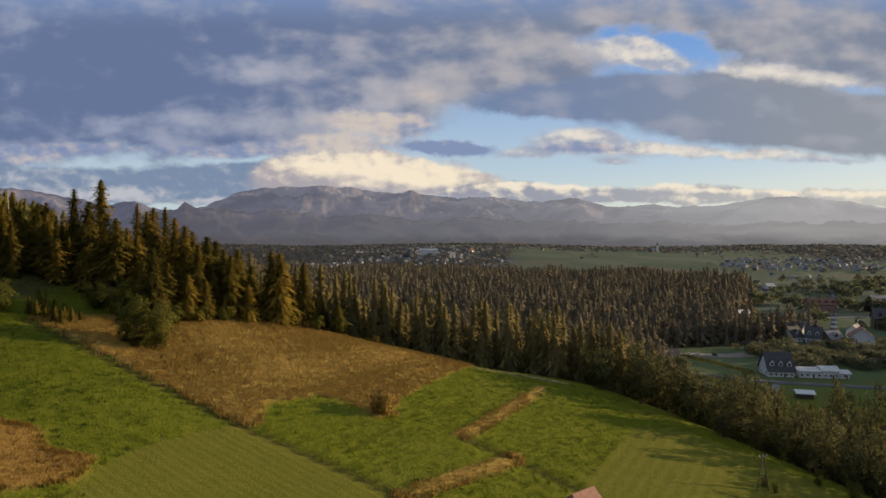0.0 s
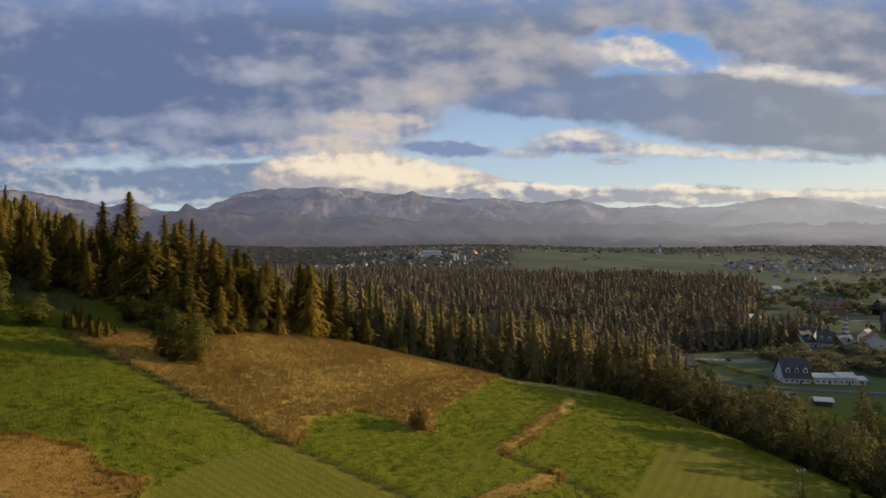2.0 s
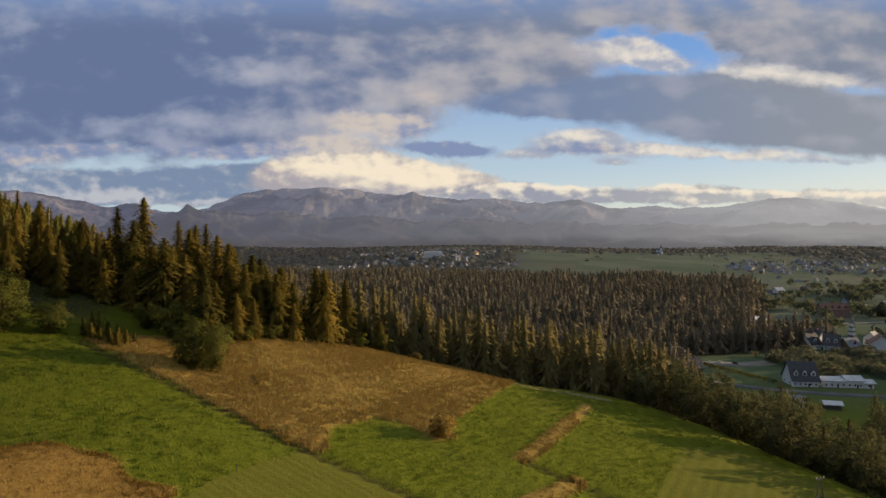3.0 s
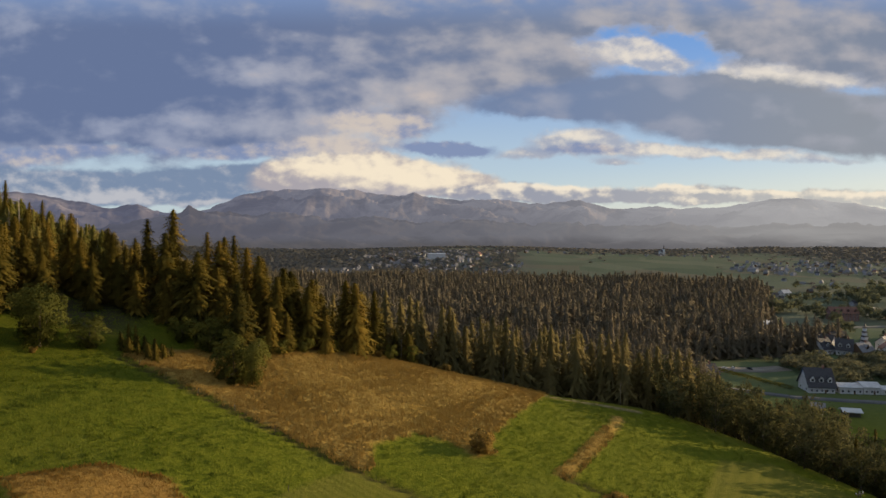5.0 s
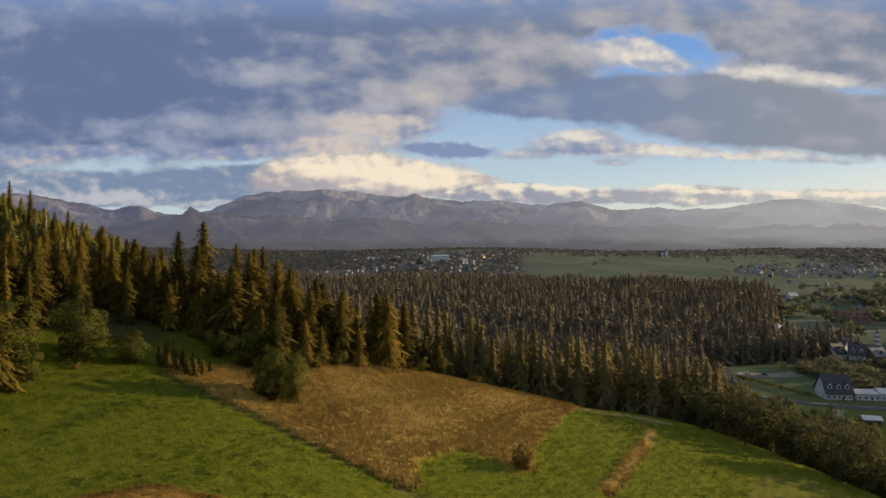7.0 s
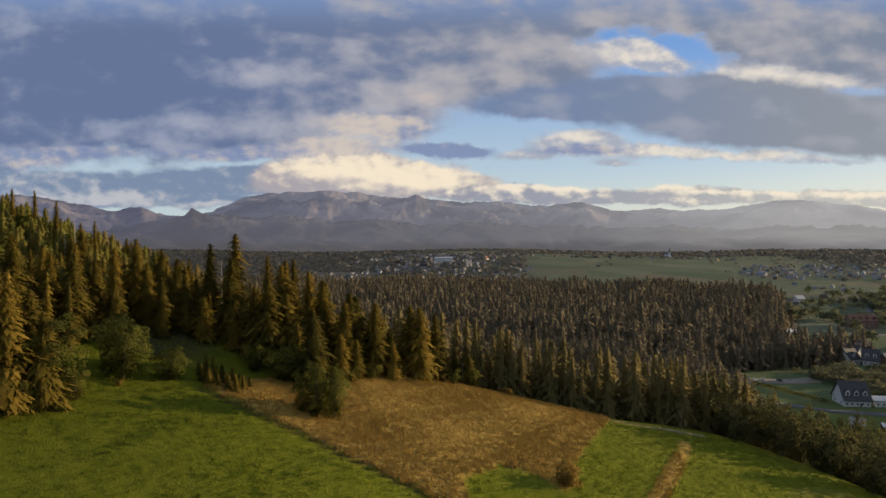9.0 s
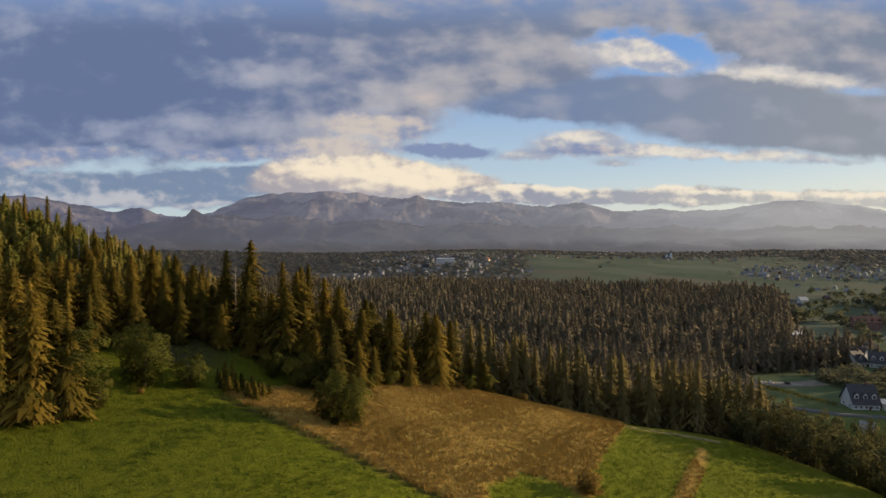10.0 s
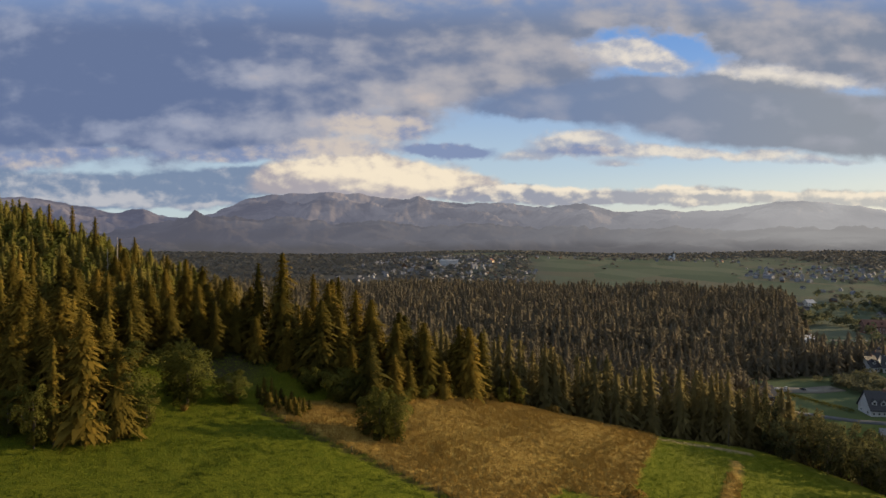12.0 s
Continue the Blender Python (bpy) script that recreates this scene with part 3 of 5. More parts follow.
relief = gr.math("ADD", gr.math("MULTIPLY", clod, 0.30), gr.math("MULTIPLY", fine, 0.5))
relief = gr.math("ADD", relief, gr.math("MULTIPLY", gr.math("MULTIPLY", line, 0.03), cover_of("mown")))
gr.put(gr.bsdf.inputs["Normal"], gr.node("ShaderNodeBump", {"Height": relief, "Strength": 0.7, "Distance": 0.30 * UNIT}).outputs[0])
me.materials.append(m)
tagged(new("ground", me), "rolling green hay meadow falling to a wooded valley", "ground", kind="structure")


# ---- mountains ----
def mountains(name, profile, radius, depth, seed, rough, tint, glow, label):
    """A ridge round the horizon: azimuth and elevation of its skyline, then broken slopes running down towards the valley."""
    deg = np.linspace(-60, 60, 860)
    a = np.radians(deg)
    skyline = np.interp(deg, [p[0] for p in profile], [p[1] for p in profile])
    jag = np.array([noise.fractal(Vector((d * 0.55, seed, 0)), 0.75, 2.1, 7) for d in deg]) * rough + 0.2 * rough * np.array([noise.fractal(Vector((d * 1.9, seed + 5, 0)), 0.8, 2.1, 5) for d in deg])
    top = 63 + radius * np.tan(np.radians(np.maximum(skyline + jag, 0.05)))
    calm = 63 + radius * np.tan(np.radians(np.maximum(skyline, 0.05)))
    rows = []
    for q in np.linspace(0, 1, 36):
        r = radius - depth * (1 - q)
        px_, py_ = r * np.sin(a), r * np.cos(a)
        spur = np.array([noise.ridged_multi_fractal(Vector((u / 360, v / 260, seed)), 0.85, 2.2, 7, 1.0, 2.0) for u, v in zip(px_, py_)])
        rise = q ** 1.15 + 0.28 * (spur - 1.1) * (4 * q * (1 - q)) ** 0.7
        rows.append(np.stack([px_, py_, 8 + (calm + (top - calm) * q ** 5 - 8) * np.clip(rise, 0, 1.2)], 1))
    verts = np.concatenate(rows)
    n = len(a)
    c = (np.arange(35)[:, None] * n + np.arange(n - 1)[None]).ravel()
    mm, gm = material(name + "_hazed_rock", 1.0)
    gm.put(gm.bsdf.inputs["Specular IOR Level"], 0.0)
    pos = gm.plan()
    s = gm.node("ShaderNodeSeparateXYZ", {0: pos})
    aw_ = gm.math("MULTIPLY", gm.math("ARCTAN2", s.outputs[0], s.outputs[1]), 57.2958)
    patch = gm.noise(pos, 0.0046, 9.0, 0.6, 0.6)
    air_noise = gm.noise(gm.node("ShaderNodeVectorMath", {0: pos, 1: (0.0016, 0.0016, 0.005)}, "MULTIPLY").outputs[0], 1.0, 5.0, 0.6, 0.8)
    # bare upper rock, its tone paler to carry the sunlit faces too
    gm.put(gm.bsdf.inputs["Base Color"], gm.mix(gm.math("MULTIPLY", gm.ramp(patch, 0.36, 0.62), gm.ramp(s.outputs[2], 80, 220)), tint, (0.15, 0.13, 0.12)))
    # air between painted as emission: so far a backdrop hardly has its own tone
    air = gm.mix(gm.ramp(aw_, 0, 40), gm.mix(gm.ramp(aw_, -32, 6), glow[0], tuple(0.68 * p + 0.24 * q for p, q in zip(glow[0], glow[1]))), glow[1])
    air = gm.mix(gm.math("MULTIPLY", gm.ramp(air_noise, 0.38, 0.70), 0.25), air, glow[2])
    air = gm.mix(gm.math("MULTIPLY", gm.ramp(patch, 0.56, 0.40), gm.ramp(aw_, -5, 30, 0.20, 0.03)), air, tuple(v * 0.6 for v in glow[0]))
    # pale patches painted into the glow for sunlit faces
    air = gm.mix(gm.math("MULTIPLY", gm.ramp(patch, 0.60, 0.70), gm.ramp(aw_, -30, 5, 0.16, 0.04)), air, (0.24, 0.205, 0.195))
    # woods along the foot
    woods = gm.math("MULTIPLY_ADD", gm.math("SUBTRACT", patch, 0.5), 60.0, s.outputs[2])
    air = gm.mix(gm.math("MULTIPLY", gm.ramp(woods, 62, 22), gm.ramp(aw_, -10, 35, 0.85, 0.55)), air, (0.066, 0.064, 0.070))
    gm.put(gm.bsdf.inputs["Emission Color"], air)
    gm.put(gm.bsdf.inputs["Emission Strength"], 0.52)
    me_ = quick_mesh(name, verts, np.stack([c, c + 1, c + n + 1, c + n], 1), mm, True)
    return tagged(new(name, me_), label, "mountains", kind="structure")


RIDGE = ((-60, 3.0), (-36, 3.3), (-33, 3.0), (-30.5, 2.4), (-29, 2.2), (-27.2, 2.6), (-26, 2.0), (-24, 1.8), (-21.5, 2.2), (-19.5, 3.2), (-18, 3.8), (-14.5, 4.2), (-11.5, 4.35), (-8, 4.05),
         (-5, 3.75), (-3.9, 3.75), (-3.1, 4.0), (-2.2, 3.7), (0, 3.3), (5, 3.4), (8, 2.9), (12.5, 3.2), (16, 2.3), (19.5, 2.65), (21.5, 2.3), (24.5, 2.45), (28, 2.9), (30.3, 3.0), (33, 2.65), (37, 2.0), (60, 1.5))
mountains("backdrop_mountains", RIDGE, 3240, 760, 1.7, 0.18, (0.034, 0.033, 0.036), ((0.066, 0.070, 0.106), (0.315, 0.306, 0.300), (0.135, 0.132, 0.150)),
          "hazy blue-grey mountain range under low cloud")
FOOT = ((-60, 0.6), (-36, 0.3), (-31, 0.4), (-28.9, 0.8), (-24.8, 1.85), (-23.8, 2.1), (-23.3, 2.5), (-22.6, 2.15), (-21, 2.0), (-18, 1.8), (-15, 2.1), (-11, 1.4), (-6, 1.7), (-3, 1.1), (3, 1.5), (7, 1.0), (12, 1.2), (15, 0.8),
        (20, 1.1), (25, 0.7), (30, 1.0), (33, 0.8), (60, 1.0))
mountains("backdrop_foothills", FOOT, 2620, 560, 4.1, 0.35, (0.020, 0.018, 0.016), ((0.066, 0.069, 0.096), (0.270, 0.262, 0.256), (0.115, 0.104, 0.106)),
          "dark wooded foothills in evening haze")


# ---- trees ----
def grown(rng, levels, around, tall, wide, low, segs, droop, fringe, shape=0.42):
    """Verts and tris of a spruce crown: whorls of drooping, fringed boughs."""
    verts, tris = [], []

    def tri(a, b, c):
        n = len(verts)
        verts.extend((a, b, c))
        tris.append((n, n + 1, n + 2))

    lump = [rng.random() * 6.28 for _ in range(6)]
    for i in range(levels):
        count = max(3, int(around * (1 - 0.45 * i / levels)))
        whorl = 0.74 + 0.42 * rng.random()
        turn = rng.random() * 6.28
        for k in range(count):
            q = min(0.985, (i + rng.random()) / levels)
            z = tall * (low + (1 - low) * q)
            a = turn + 6.283 * (k + 0.8 * rng.random()) / count
            swell = 0.86 + 0.14 * math.sin(2 * a + lump[0] + 9 * q) + 0.12 * math.sin(3 * a + lump[1] - 23 * q) + 0.10 * math.sin(lump[2] + 41 * q)
            r = wide * ((1 - q) ** shape * swell + 0.03) * whorl * (0.70 + 0.30 * rng.random() + (0.30 if rng.random() < 0.12 else 0.0))
            if q < 0.10:
                r *= 0.7 + 3 * q
            ca, sa = math.cos(a), math.sin(a)
            dr = droop * (1 - 0.55 * q) * (0.7 + 0.6 * rng.random())
            z0 = z + tall * 0.012 * (rng.random() - 0.5)
            spine = []
            for j in range(segs + 1):
                p = j / segs
                spine.append((r * p * ca, r * p * sa, z0 + r * (0.20 * p - dr * p * p)))
            for j in range(segs):
                p = (j + 0.5) / segs
                a0, b0 = spine[j], spine[j + 1]
                if segs > 2:
                    # hanging tufts of twigs, loose about the bough
                    w = r * (0.16 + 0.08 * rng.random()) * (1.1 - 0.6 * p)
                    tip = (b0[0] + 0.14 * r * ca, b0[1] + 0.14 * r * sa, b0[2] - 0.05 * r)
                    tri((a0[0] - sa * w, a0[1] + ca * w, a0[2] - 0.4 * w), (a0[0] + sa * w, a0[1] - ca * w, a0[2] - 0.5 * w), tip)
                    for _ in range(4):
                        f, off = rng.random(), (rng.random() - 0.5) * r * (0.62 - 0.34 * p)
                        size = (0.11 + 0.14 * rng.random()) * (r * (1.0 - 0.35 * p) + 0.02 * tall) * (0.45 + 1.9 * fringe)
                        c = (a0[0] + (b0[0] - a0[0]) * f - sa * off, a0[1] + (b0[1] - a0[1]) * f + ca * off, a0[2] + (b0[2] - a0[2]) * f - 0.10 * r * rng.random() - 0.4 * abs(off))
                        d = a + (rng.random() - 0.5) * 2.4
                        cd, sd = math.cos(d), math.sin(d)
                        wide_ = size * (0.35 + 0.3 * rng.random())
                        tri((c[0] - sd * wide_, c[1] + cd * wide_, c[2] + 0.15 * size), (c[0] + sd * wide_, c[1] - cd * wide_, c[2] + 0.30 * size * rng.random()),
                            (c[0] + cd * size * (0.5 + 0.4 * rng.random()), c[1] + sd * size * 0.7, c[2] - size * (0.55 + 0.8 * rng.random())))
                    continue
                w = r * fringe * (1.05 - 0.75 * p) * (0.7 + 0.6 * rng.random())
                for side in (-1, 1):
                    tip = (b0[0] + side * -sa * w + 0.12 * r * ca, b0[1] + side * ca * w + 0.12 * r * sa, b0[2] - w * (0.55 + 0.7 * rng.random()))
                    tri(a0, b0, tip) if side < 0 else tri(b0, a0, tip)
    return np.array(verts), np.array(tris)


def skirts(rng, tiers, points, tall, wide, low, shape=0.50):
    """Verts and tris of a plainer spruce: ragged, overlapping skirts of boughs."""
    verts, tris = [], []
    for i in range(tiers):
        q = i / tiers
        z = tall * (low + (1 - low) * q)
        step = tall * (1 - low) / tiers
        r = wide * ((1 - q) ** shape * (0.66 + 0.5 * rng.random()) + 0.03)
        n = len(verts)
        verts.append(((rng.random() - 0.5) * 0.1 * r, (rng.random() - 0.5) * 0.1 * r, min(tall, z + step * (1.15 + 0.4 * rng.random()))))
        turn = rng.random() * 6.28
        for k in range(2 * points):
            a = turn + 3.1416 * (k + 0.5 * rng.random()) / points
            out = (0.65 + 0.6 * rng.random()) if k % 2 == 0 else (0.35 + 0.25 * rng.random())
            verts.append((r * out * math.cos(a), r * out * math.sin(a), z - step * (0.10 + 0.75 * rng.random()) * (1.2 if k % 2 == 0 else 0.2)))
        for k in range(2 * points):
            tris.append((n, n + 1 + k, n + 1 + (k + 1) % (2 * points)))
    return verts, tris


def leafy(rng, lobes, leaves, size):
    """Verts and quads of a broadleaf crown: leaf sprays over several uneven lobes."""
    verts, quads = [], []
    for n in range(leaves):
        cx, cy, cz, rx, rz = lobes[int(rng.random() ** 1.2 * len(lobes))]
        d = np.array([rng.gauss(0, 1), rng.gauss(0, 1), rng.gauss(0, 1)])
        d /= np.linalg.norm(d) + 1e-9
        if d[2] < -0.5:
            d[2] *= -0.6
        s = 0.80 + 0.24 * rng.random() + 0.14 * math.sin(5 * d[0] + 3 * cx) * math.sin(4 * d[2] + cz) + 0.1 * math.sin(7 * d[1])
        c = np.array([cx + d[0] * rx * s, cy + d[1] * rx * s, cz + d[2] * rz * s])
        u = np.cross(d + np.array([rng.gauss(0, 0.6), rng.gauss(0, 0.6), rng.gauss(0, 0.6)]), (0.3, 0.2, 1))
        u /= np.linalg.norm(u) + 1e-9
        v = np.cross(u, d + np.array([rng.gauss(0, 0.5), rng.gauss(0, 0.5), rng.gauss(0, 0.5)]))
        v /= np.linalg.norm(v) + 1e-9
        k = size * (0.6 + 0.8 * rng.random())
        i = len(verts)
        verts.extend((c - u * k, c - v * k * 0.6, c + u * k, c + v * k * 0.7 + d * 0.2 * k))
        quads.append((i, i + 1, i + 2, i + 3))
    return np.array(verts), np.array(quads)


def stem(tall, r, lean=0.0, n=6):
    bm = bmesh.new()
    last = (0, 0, -0.6)
    for k in range(1, 6):
        p = (lean * k * k * 0.04, 0, tall * k / 5)
        tube(bm, last, p, r * (1 - 0.17 * (k - 1)), r * (1 - 0.17 * k), n)
        last = p
    return bm


def spruce(seed, tall, wide, low=0.1, around=14, levels=54, label="", name="spruce_tree", segs=3, fringe=0.12):
    rng = random.Random(seed)
    thing = new(name)
    part("trunk", stem(tall * 0.96, 0.016 * tall), BARK, thing)
    v, t = grown(rng, levels, around, tall, wide, low, segs, 0.80, fringe)
    v2, t2 = skirts(rng, 18, 6, tall, wide * 0.52, low)
    v, t, n = fluffy(np.concatenate([v, np.array(v2)]), np.concatenate([t, np.array(t2) + len(v)]), None, 0.55)
    part("crown", quick_mesh("crown", v, t, NEEDLES, True, n), None, thing)
    return tagged(thing, label or "tall spruce with drooping boughs in evening sun", "tree", "spruces on the hill")


def broadleaf(seed, tall, wide, leaves=1500, size=0.3, mat=None, label="", low=0.25, name="broadleaf_tree", category="tree", group=""):
    rng = random.Random(seed)
    thing = new(name)
    lobes = []
    for k in range(17):
        a, h = 2.4 * k + rng.random(), low + (0.93 - low) * (k + rng.random()) / 17
        off = wide * 0.62 * math.sin(math.pi * min(1, 0.25 + 0.75 * (1 - h))) * (0.35 + 0.65 * rng.random())
        r = wide * (0.17 + 0.15 * rng.random()) * (1.15 - 0.6 * abs(h - 0.45))
        lobes.append((off * math.cos(a), off * math.sin(a), tall * h, r, r * 0.85))
    bm = stem(tall * 0.7, 0.022 * tall)
    for cx, cy, cz, r, rz in lobes[3:13:2]:
        tube(bm, (0, 0, tall * 0.2), (cx * 0.9, cy * 0.9, cz), 0.010 * tall, 0.004 * tall, 5)
    part("trunk", bm, BARK, thing)
    v, q, n = fluffy(*leafy(rng, lobes, leaves, size), (0, 0, tall * 0.45), 0.25)
    part("crown", quick_mesh("crown", v, q, mat or LEAVES, True, n), None, thing)
    return tagged(thing, label or "rounded broadleaf tree at the meadow's edge", "tree", group)


def plant(base, x, y, scale=1.0, turn=None, sink=0.15, wide=None):
    """A copy of a tree on the ground."""
    turn = random.random() * 360 if turn is None else turn
    ob = copy_thing(base, pose(x, y, on(x, y) - sink, 0, 0, turn))
    w = scale if wide is None else wide
    ob.scale = (w, w, scale)
    return ob


SPRUCES = [spruce(11, 20, 3.9), spruce(12, 20, 3.5, 0.06), spruce(13, 20, 4.2, 0.12), spruce(14, 20, 3.7, 0.08, 15, 64), spruce(15, 20, 2.8, 0.16, 12, 46)]
FINE = [spruce(16, 20, 4.0, 0.06, 18, 84, fringe=0.02), spruce(17, 20, 3.6, 0.05, 18, 84, fringe=0.02), spruce(18, 20, 4.3, 0.08, 18, 84, fringe=0.02)]
SHADED = [spruce(21, 18, 3.3, 0.05, 7, 17, "dark spruce at the forest's edge", segs=3), spruce(22, 18, 2.8, 0.08, 7, 17, "dark spruce at the forest's edge", segs=3),
          spruce(23, 18, 3.0, 0.12, 7, 16, "dark spruce at the forest's edge", segs=3)]
SAPLINGS = [spruce(31, 4, 1.5, 0.03, 9, 14, "young spruce beside the old trees", "young_spruce", 3), spruce(32, 4, 1.8, 0.02, 9, 14, "young spruce beside the old trees", "young_spruce", 3)]
for base in SAPLINGS:
    base.children[1].data.materials[0] = YOUNG
BROAD = [broadleaf(41, 8, 6.5, 8000, 0.135, low=0.1), broadleaf(42, 8, 5.5, 7000, 0.13, low=0.08), broadleaf(43, 8, 7.5, 8600, 0.14, low=0.1), broadleaf(44, 8, 5.0, 6600, 0.125, low=0.08)]
BELT = [broadleaf(51 + k, 8, 5.2 + 0.7 * k, 1700, 0.215, BELT_LEAVES, low=0.1) for k in range(4)]
for k, base in enumerate(SPRUCES + FINE + SHADED + SAPLINGS + BROAD + BELT):
    base.location = (-120 + 20 * k, -420, on(-120 + 20 * k, -420) - 0.15)


random.seed(5)


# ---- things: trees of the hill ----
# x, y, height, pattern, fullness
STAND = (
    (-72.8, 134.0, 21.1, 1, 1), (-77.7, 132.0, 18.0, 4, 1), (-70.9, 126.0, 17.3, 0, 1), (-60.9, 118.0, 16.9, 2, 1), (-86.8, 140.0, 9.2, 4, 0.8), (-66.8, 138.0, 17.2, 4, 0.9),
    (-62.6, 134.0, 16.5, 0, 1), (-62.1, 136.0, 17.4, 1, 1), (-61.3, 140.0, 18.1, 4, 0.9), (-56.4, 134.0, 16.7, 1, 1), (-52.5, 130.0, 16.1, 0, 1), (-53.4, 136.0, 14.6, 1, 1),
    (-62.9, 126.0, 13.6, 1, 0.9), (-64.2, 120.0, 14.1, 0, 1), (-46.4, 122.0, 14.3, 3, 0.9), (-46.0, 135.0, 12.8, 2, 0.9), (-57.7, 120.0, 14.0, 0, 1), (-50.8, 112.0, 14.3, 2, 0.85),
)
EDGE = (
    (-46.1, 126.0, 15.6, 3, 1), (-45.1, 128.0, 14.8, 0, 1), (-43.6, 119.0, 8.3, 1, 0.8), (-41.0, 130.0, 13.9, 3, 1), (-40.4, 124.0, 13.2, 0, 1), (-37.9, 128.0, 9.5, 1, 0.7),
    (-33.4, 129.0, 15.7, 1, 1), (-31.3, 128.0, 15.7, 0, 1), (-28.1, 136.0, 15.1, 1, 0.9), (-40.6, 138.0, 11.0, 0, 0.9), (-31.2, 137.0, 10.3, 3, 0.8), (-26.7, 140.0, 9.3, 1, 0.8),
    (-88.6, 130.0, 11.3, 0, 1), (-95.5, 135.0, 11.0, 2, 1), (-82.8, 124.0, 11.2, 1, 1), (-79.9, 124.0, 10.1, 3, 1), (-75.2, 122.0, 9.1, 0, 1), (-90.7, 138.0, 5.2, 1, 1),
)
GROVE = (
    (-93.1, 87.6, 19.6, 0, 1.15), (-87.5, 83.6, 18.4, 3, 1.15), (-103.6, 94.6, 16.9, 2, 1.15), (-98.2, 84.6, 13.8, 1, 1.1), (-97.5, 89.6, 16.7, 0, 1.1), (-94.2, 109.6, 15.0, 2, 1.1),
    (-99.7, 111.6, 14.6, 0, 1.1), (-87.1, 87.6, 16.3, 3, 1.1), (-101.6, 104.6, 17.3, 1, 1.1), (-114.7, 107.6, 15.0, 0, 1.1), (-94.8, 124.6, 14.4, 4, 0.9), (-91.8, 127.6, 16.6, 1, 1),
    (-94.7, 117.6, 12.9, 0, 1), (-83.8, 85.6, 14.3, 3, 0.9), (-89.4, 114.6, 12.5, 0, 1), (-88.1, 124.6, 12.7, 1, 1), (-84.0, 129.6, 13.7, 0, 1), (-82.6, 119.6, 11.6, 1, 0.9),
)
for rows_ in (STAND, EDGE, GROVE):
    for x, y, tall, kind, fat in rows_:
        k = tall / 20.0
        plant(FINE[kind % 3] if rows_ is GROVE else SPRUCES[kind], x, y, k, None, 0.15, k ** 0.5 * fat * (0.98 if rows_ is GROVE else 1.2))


def scatter(n, x0, x1, y0, y1, gap, taken, seed, test):
    """Places at least a gap apart in a box where test holds."""
    rng, out = random.Random(seed), []
    for _ in range(n * 30):
        if len(out) >= n:
            break
        x, y = x0 + (x1 - x0) * rng.random(), y0 + (y1 - y0) * rng.random()
        if test(x, y) and all((x - a) ** 2 + (y - b) ** 2 > gap * gap for a, b in taken):
            taken.append((x, y))
            out.append((x, y))
    return out


taken = [(r[0], r[1]) for rows_ in (STAND, EDGE, GROVE) for r in rows_]
# the wood behind the front row, kept lower than it
for x, y in scatter(40, -118, -60, 113, 158, 3.6, taken, 3, lambda x, y: y > 118 - 0.15 * (x + 60) and y < float(crest(x)) + 2):
    plant(random.choice(SPRUCES + SHADED), x, y, 0.30 + 0.18 * random.random(), None, 0.15, 0.7)
for x, y in scatter(44, -135, -86, 80, 125, 2.9, taken, 4, lambda x, y: x < -86 - 0.27 * (y - 84)):
    plant(random.choice(SHADED + SPRUCES[:1]), x, y, 0.58 + 0.3 * random.random(), None, 0.15, 0.85)
for x, y in scatter(34, -62, -20, 116, 142, 2.8, taken, 6, lambda x, y: y > 115.5 + 0.72 * (x + 48) and y > 115 and y < float(crest(x)) + 8):
    plant(random.choice(SPRUCES + SHADED), x, y, 0.34 + 0.2 * random.random(), None, 0.15, 0.65)
# broadleaf trees and bushes
for x, y, tall, wide, kind in ((-79.5, 99.0, 10.0, 0.95, 0), (-83.0, 102.0, 8.5, 0.9, 3), (-73.3, 102.6, 5.6, 0.85, 1), (-47.5, 99.8, 10.0, 0.66, 3), (-50.0, 101.0, 6.8, 0.6, 1), (-45.0, 101.5, 7.6, 0.7, 0),
                               (-46.0, 102.5, 5.5, 0.5, 0), (-56.0, 111.5, 6.5, 0.7, 2), (-52.5, 112.5, 5.5, 0.6, 0), (-91.5, 79.0, 9.5, 0.62, 3), (-87.0, 82.0, 5.5, 0.5, 1),
                               (-62.0, 113.0, 5.0, 0.6, 1), (-44.5, 117.0, 3.2, 0.4, 0), (-41.0, 121.0, 3.0, 0.4, 2), (-47.5, 113.5, 4.2, 0.5, 3), (-35.5, 125.0, 3.0, 0.35, 1), (-38.0, 126.0, 3.2, 0.35, 0), (-24.0, 130.5, 3.6, 0.4, 1), (-19.5, 134.0, 4.5, 0.4, 3)):
    ob = plant(BROAD[kind], x, y, tall / 8, None, 0.15, wide * 1.1)
    tagged(ob, "rounded broadleaf tree with dense olive foliage" if tall > 6 else "low leafy bush at the wood's edge", "tree" if tall > 6 else "bush", "broadleaf trees of the meadow")
birch = broadleaf(46, 14, 6.5, 9000, 0.15, LEAVES, "tall leafy olive-green tree beside the spruces", 0.06)
birch.matrix_basis = pose(-83.2, 87.6, on(-83.2, 87.6) - 0.15)
for x, y, k in ((-85.5, 84.0, 0.55), (-90.0, 82.0, 0.5), (-81.8, 89.8, 0.42), (-96.0, 80.5, 0.5)):
    tagged(plant(birch, x, y, k, None, 0.15, k), "bushy olive-green tree at the foot of the spruces", "tree", "broadleaf trees of the meadow")
for k in range(17):
    x, y = -70.2 + 0.58 * k + 0.4 * random.random(), 106.4 - 0.14 * k + 1.9 * math.sin(k * 2.1)
    plant(SAPLINGS[k % 2], x, y, 0.42 + 0.62 * random.random(), None, 0.15, 0.5 + 0.35 * random.random())
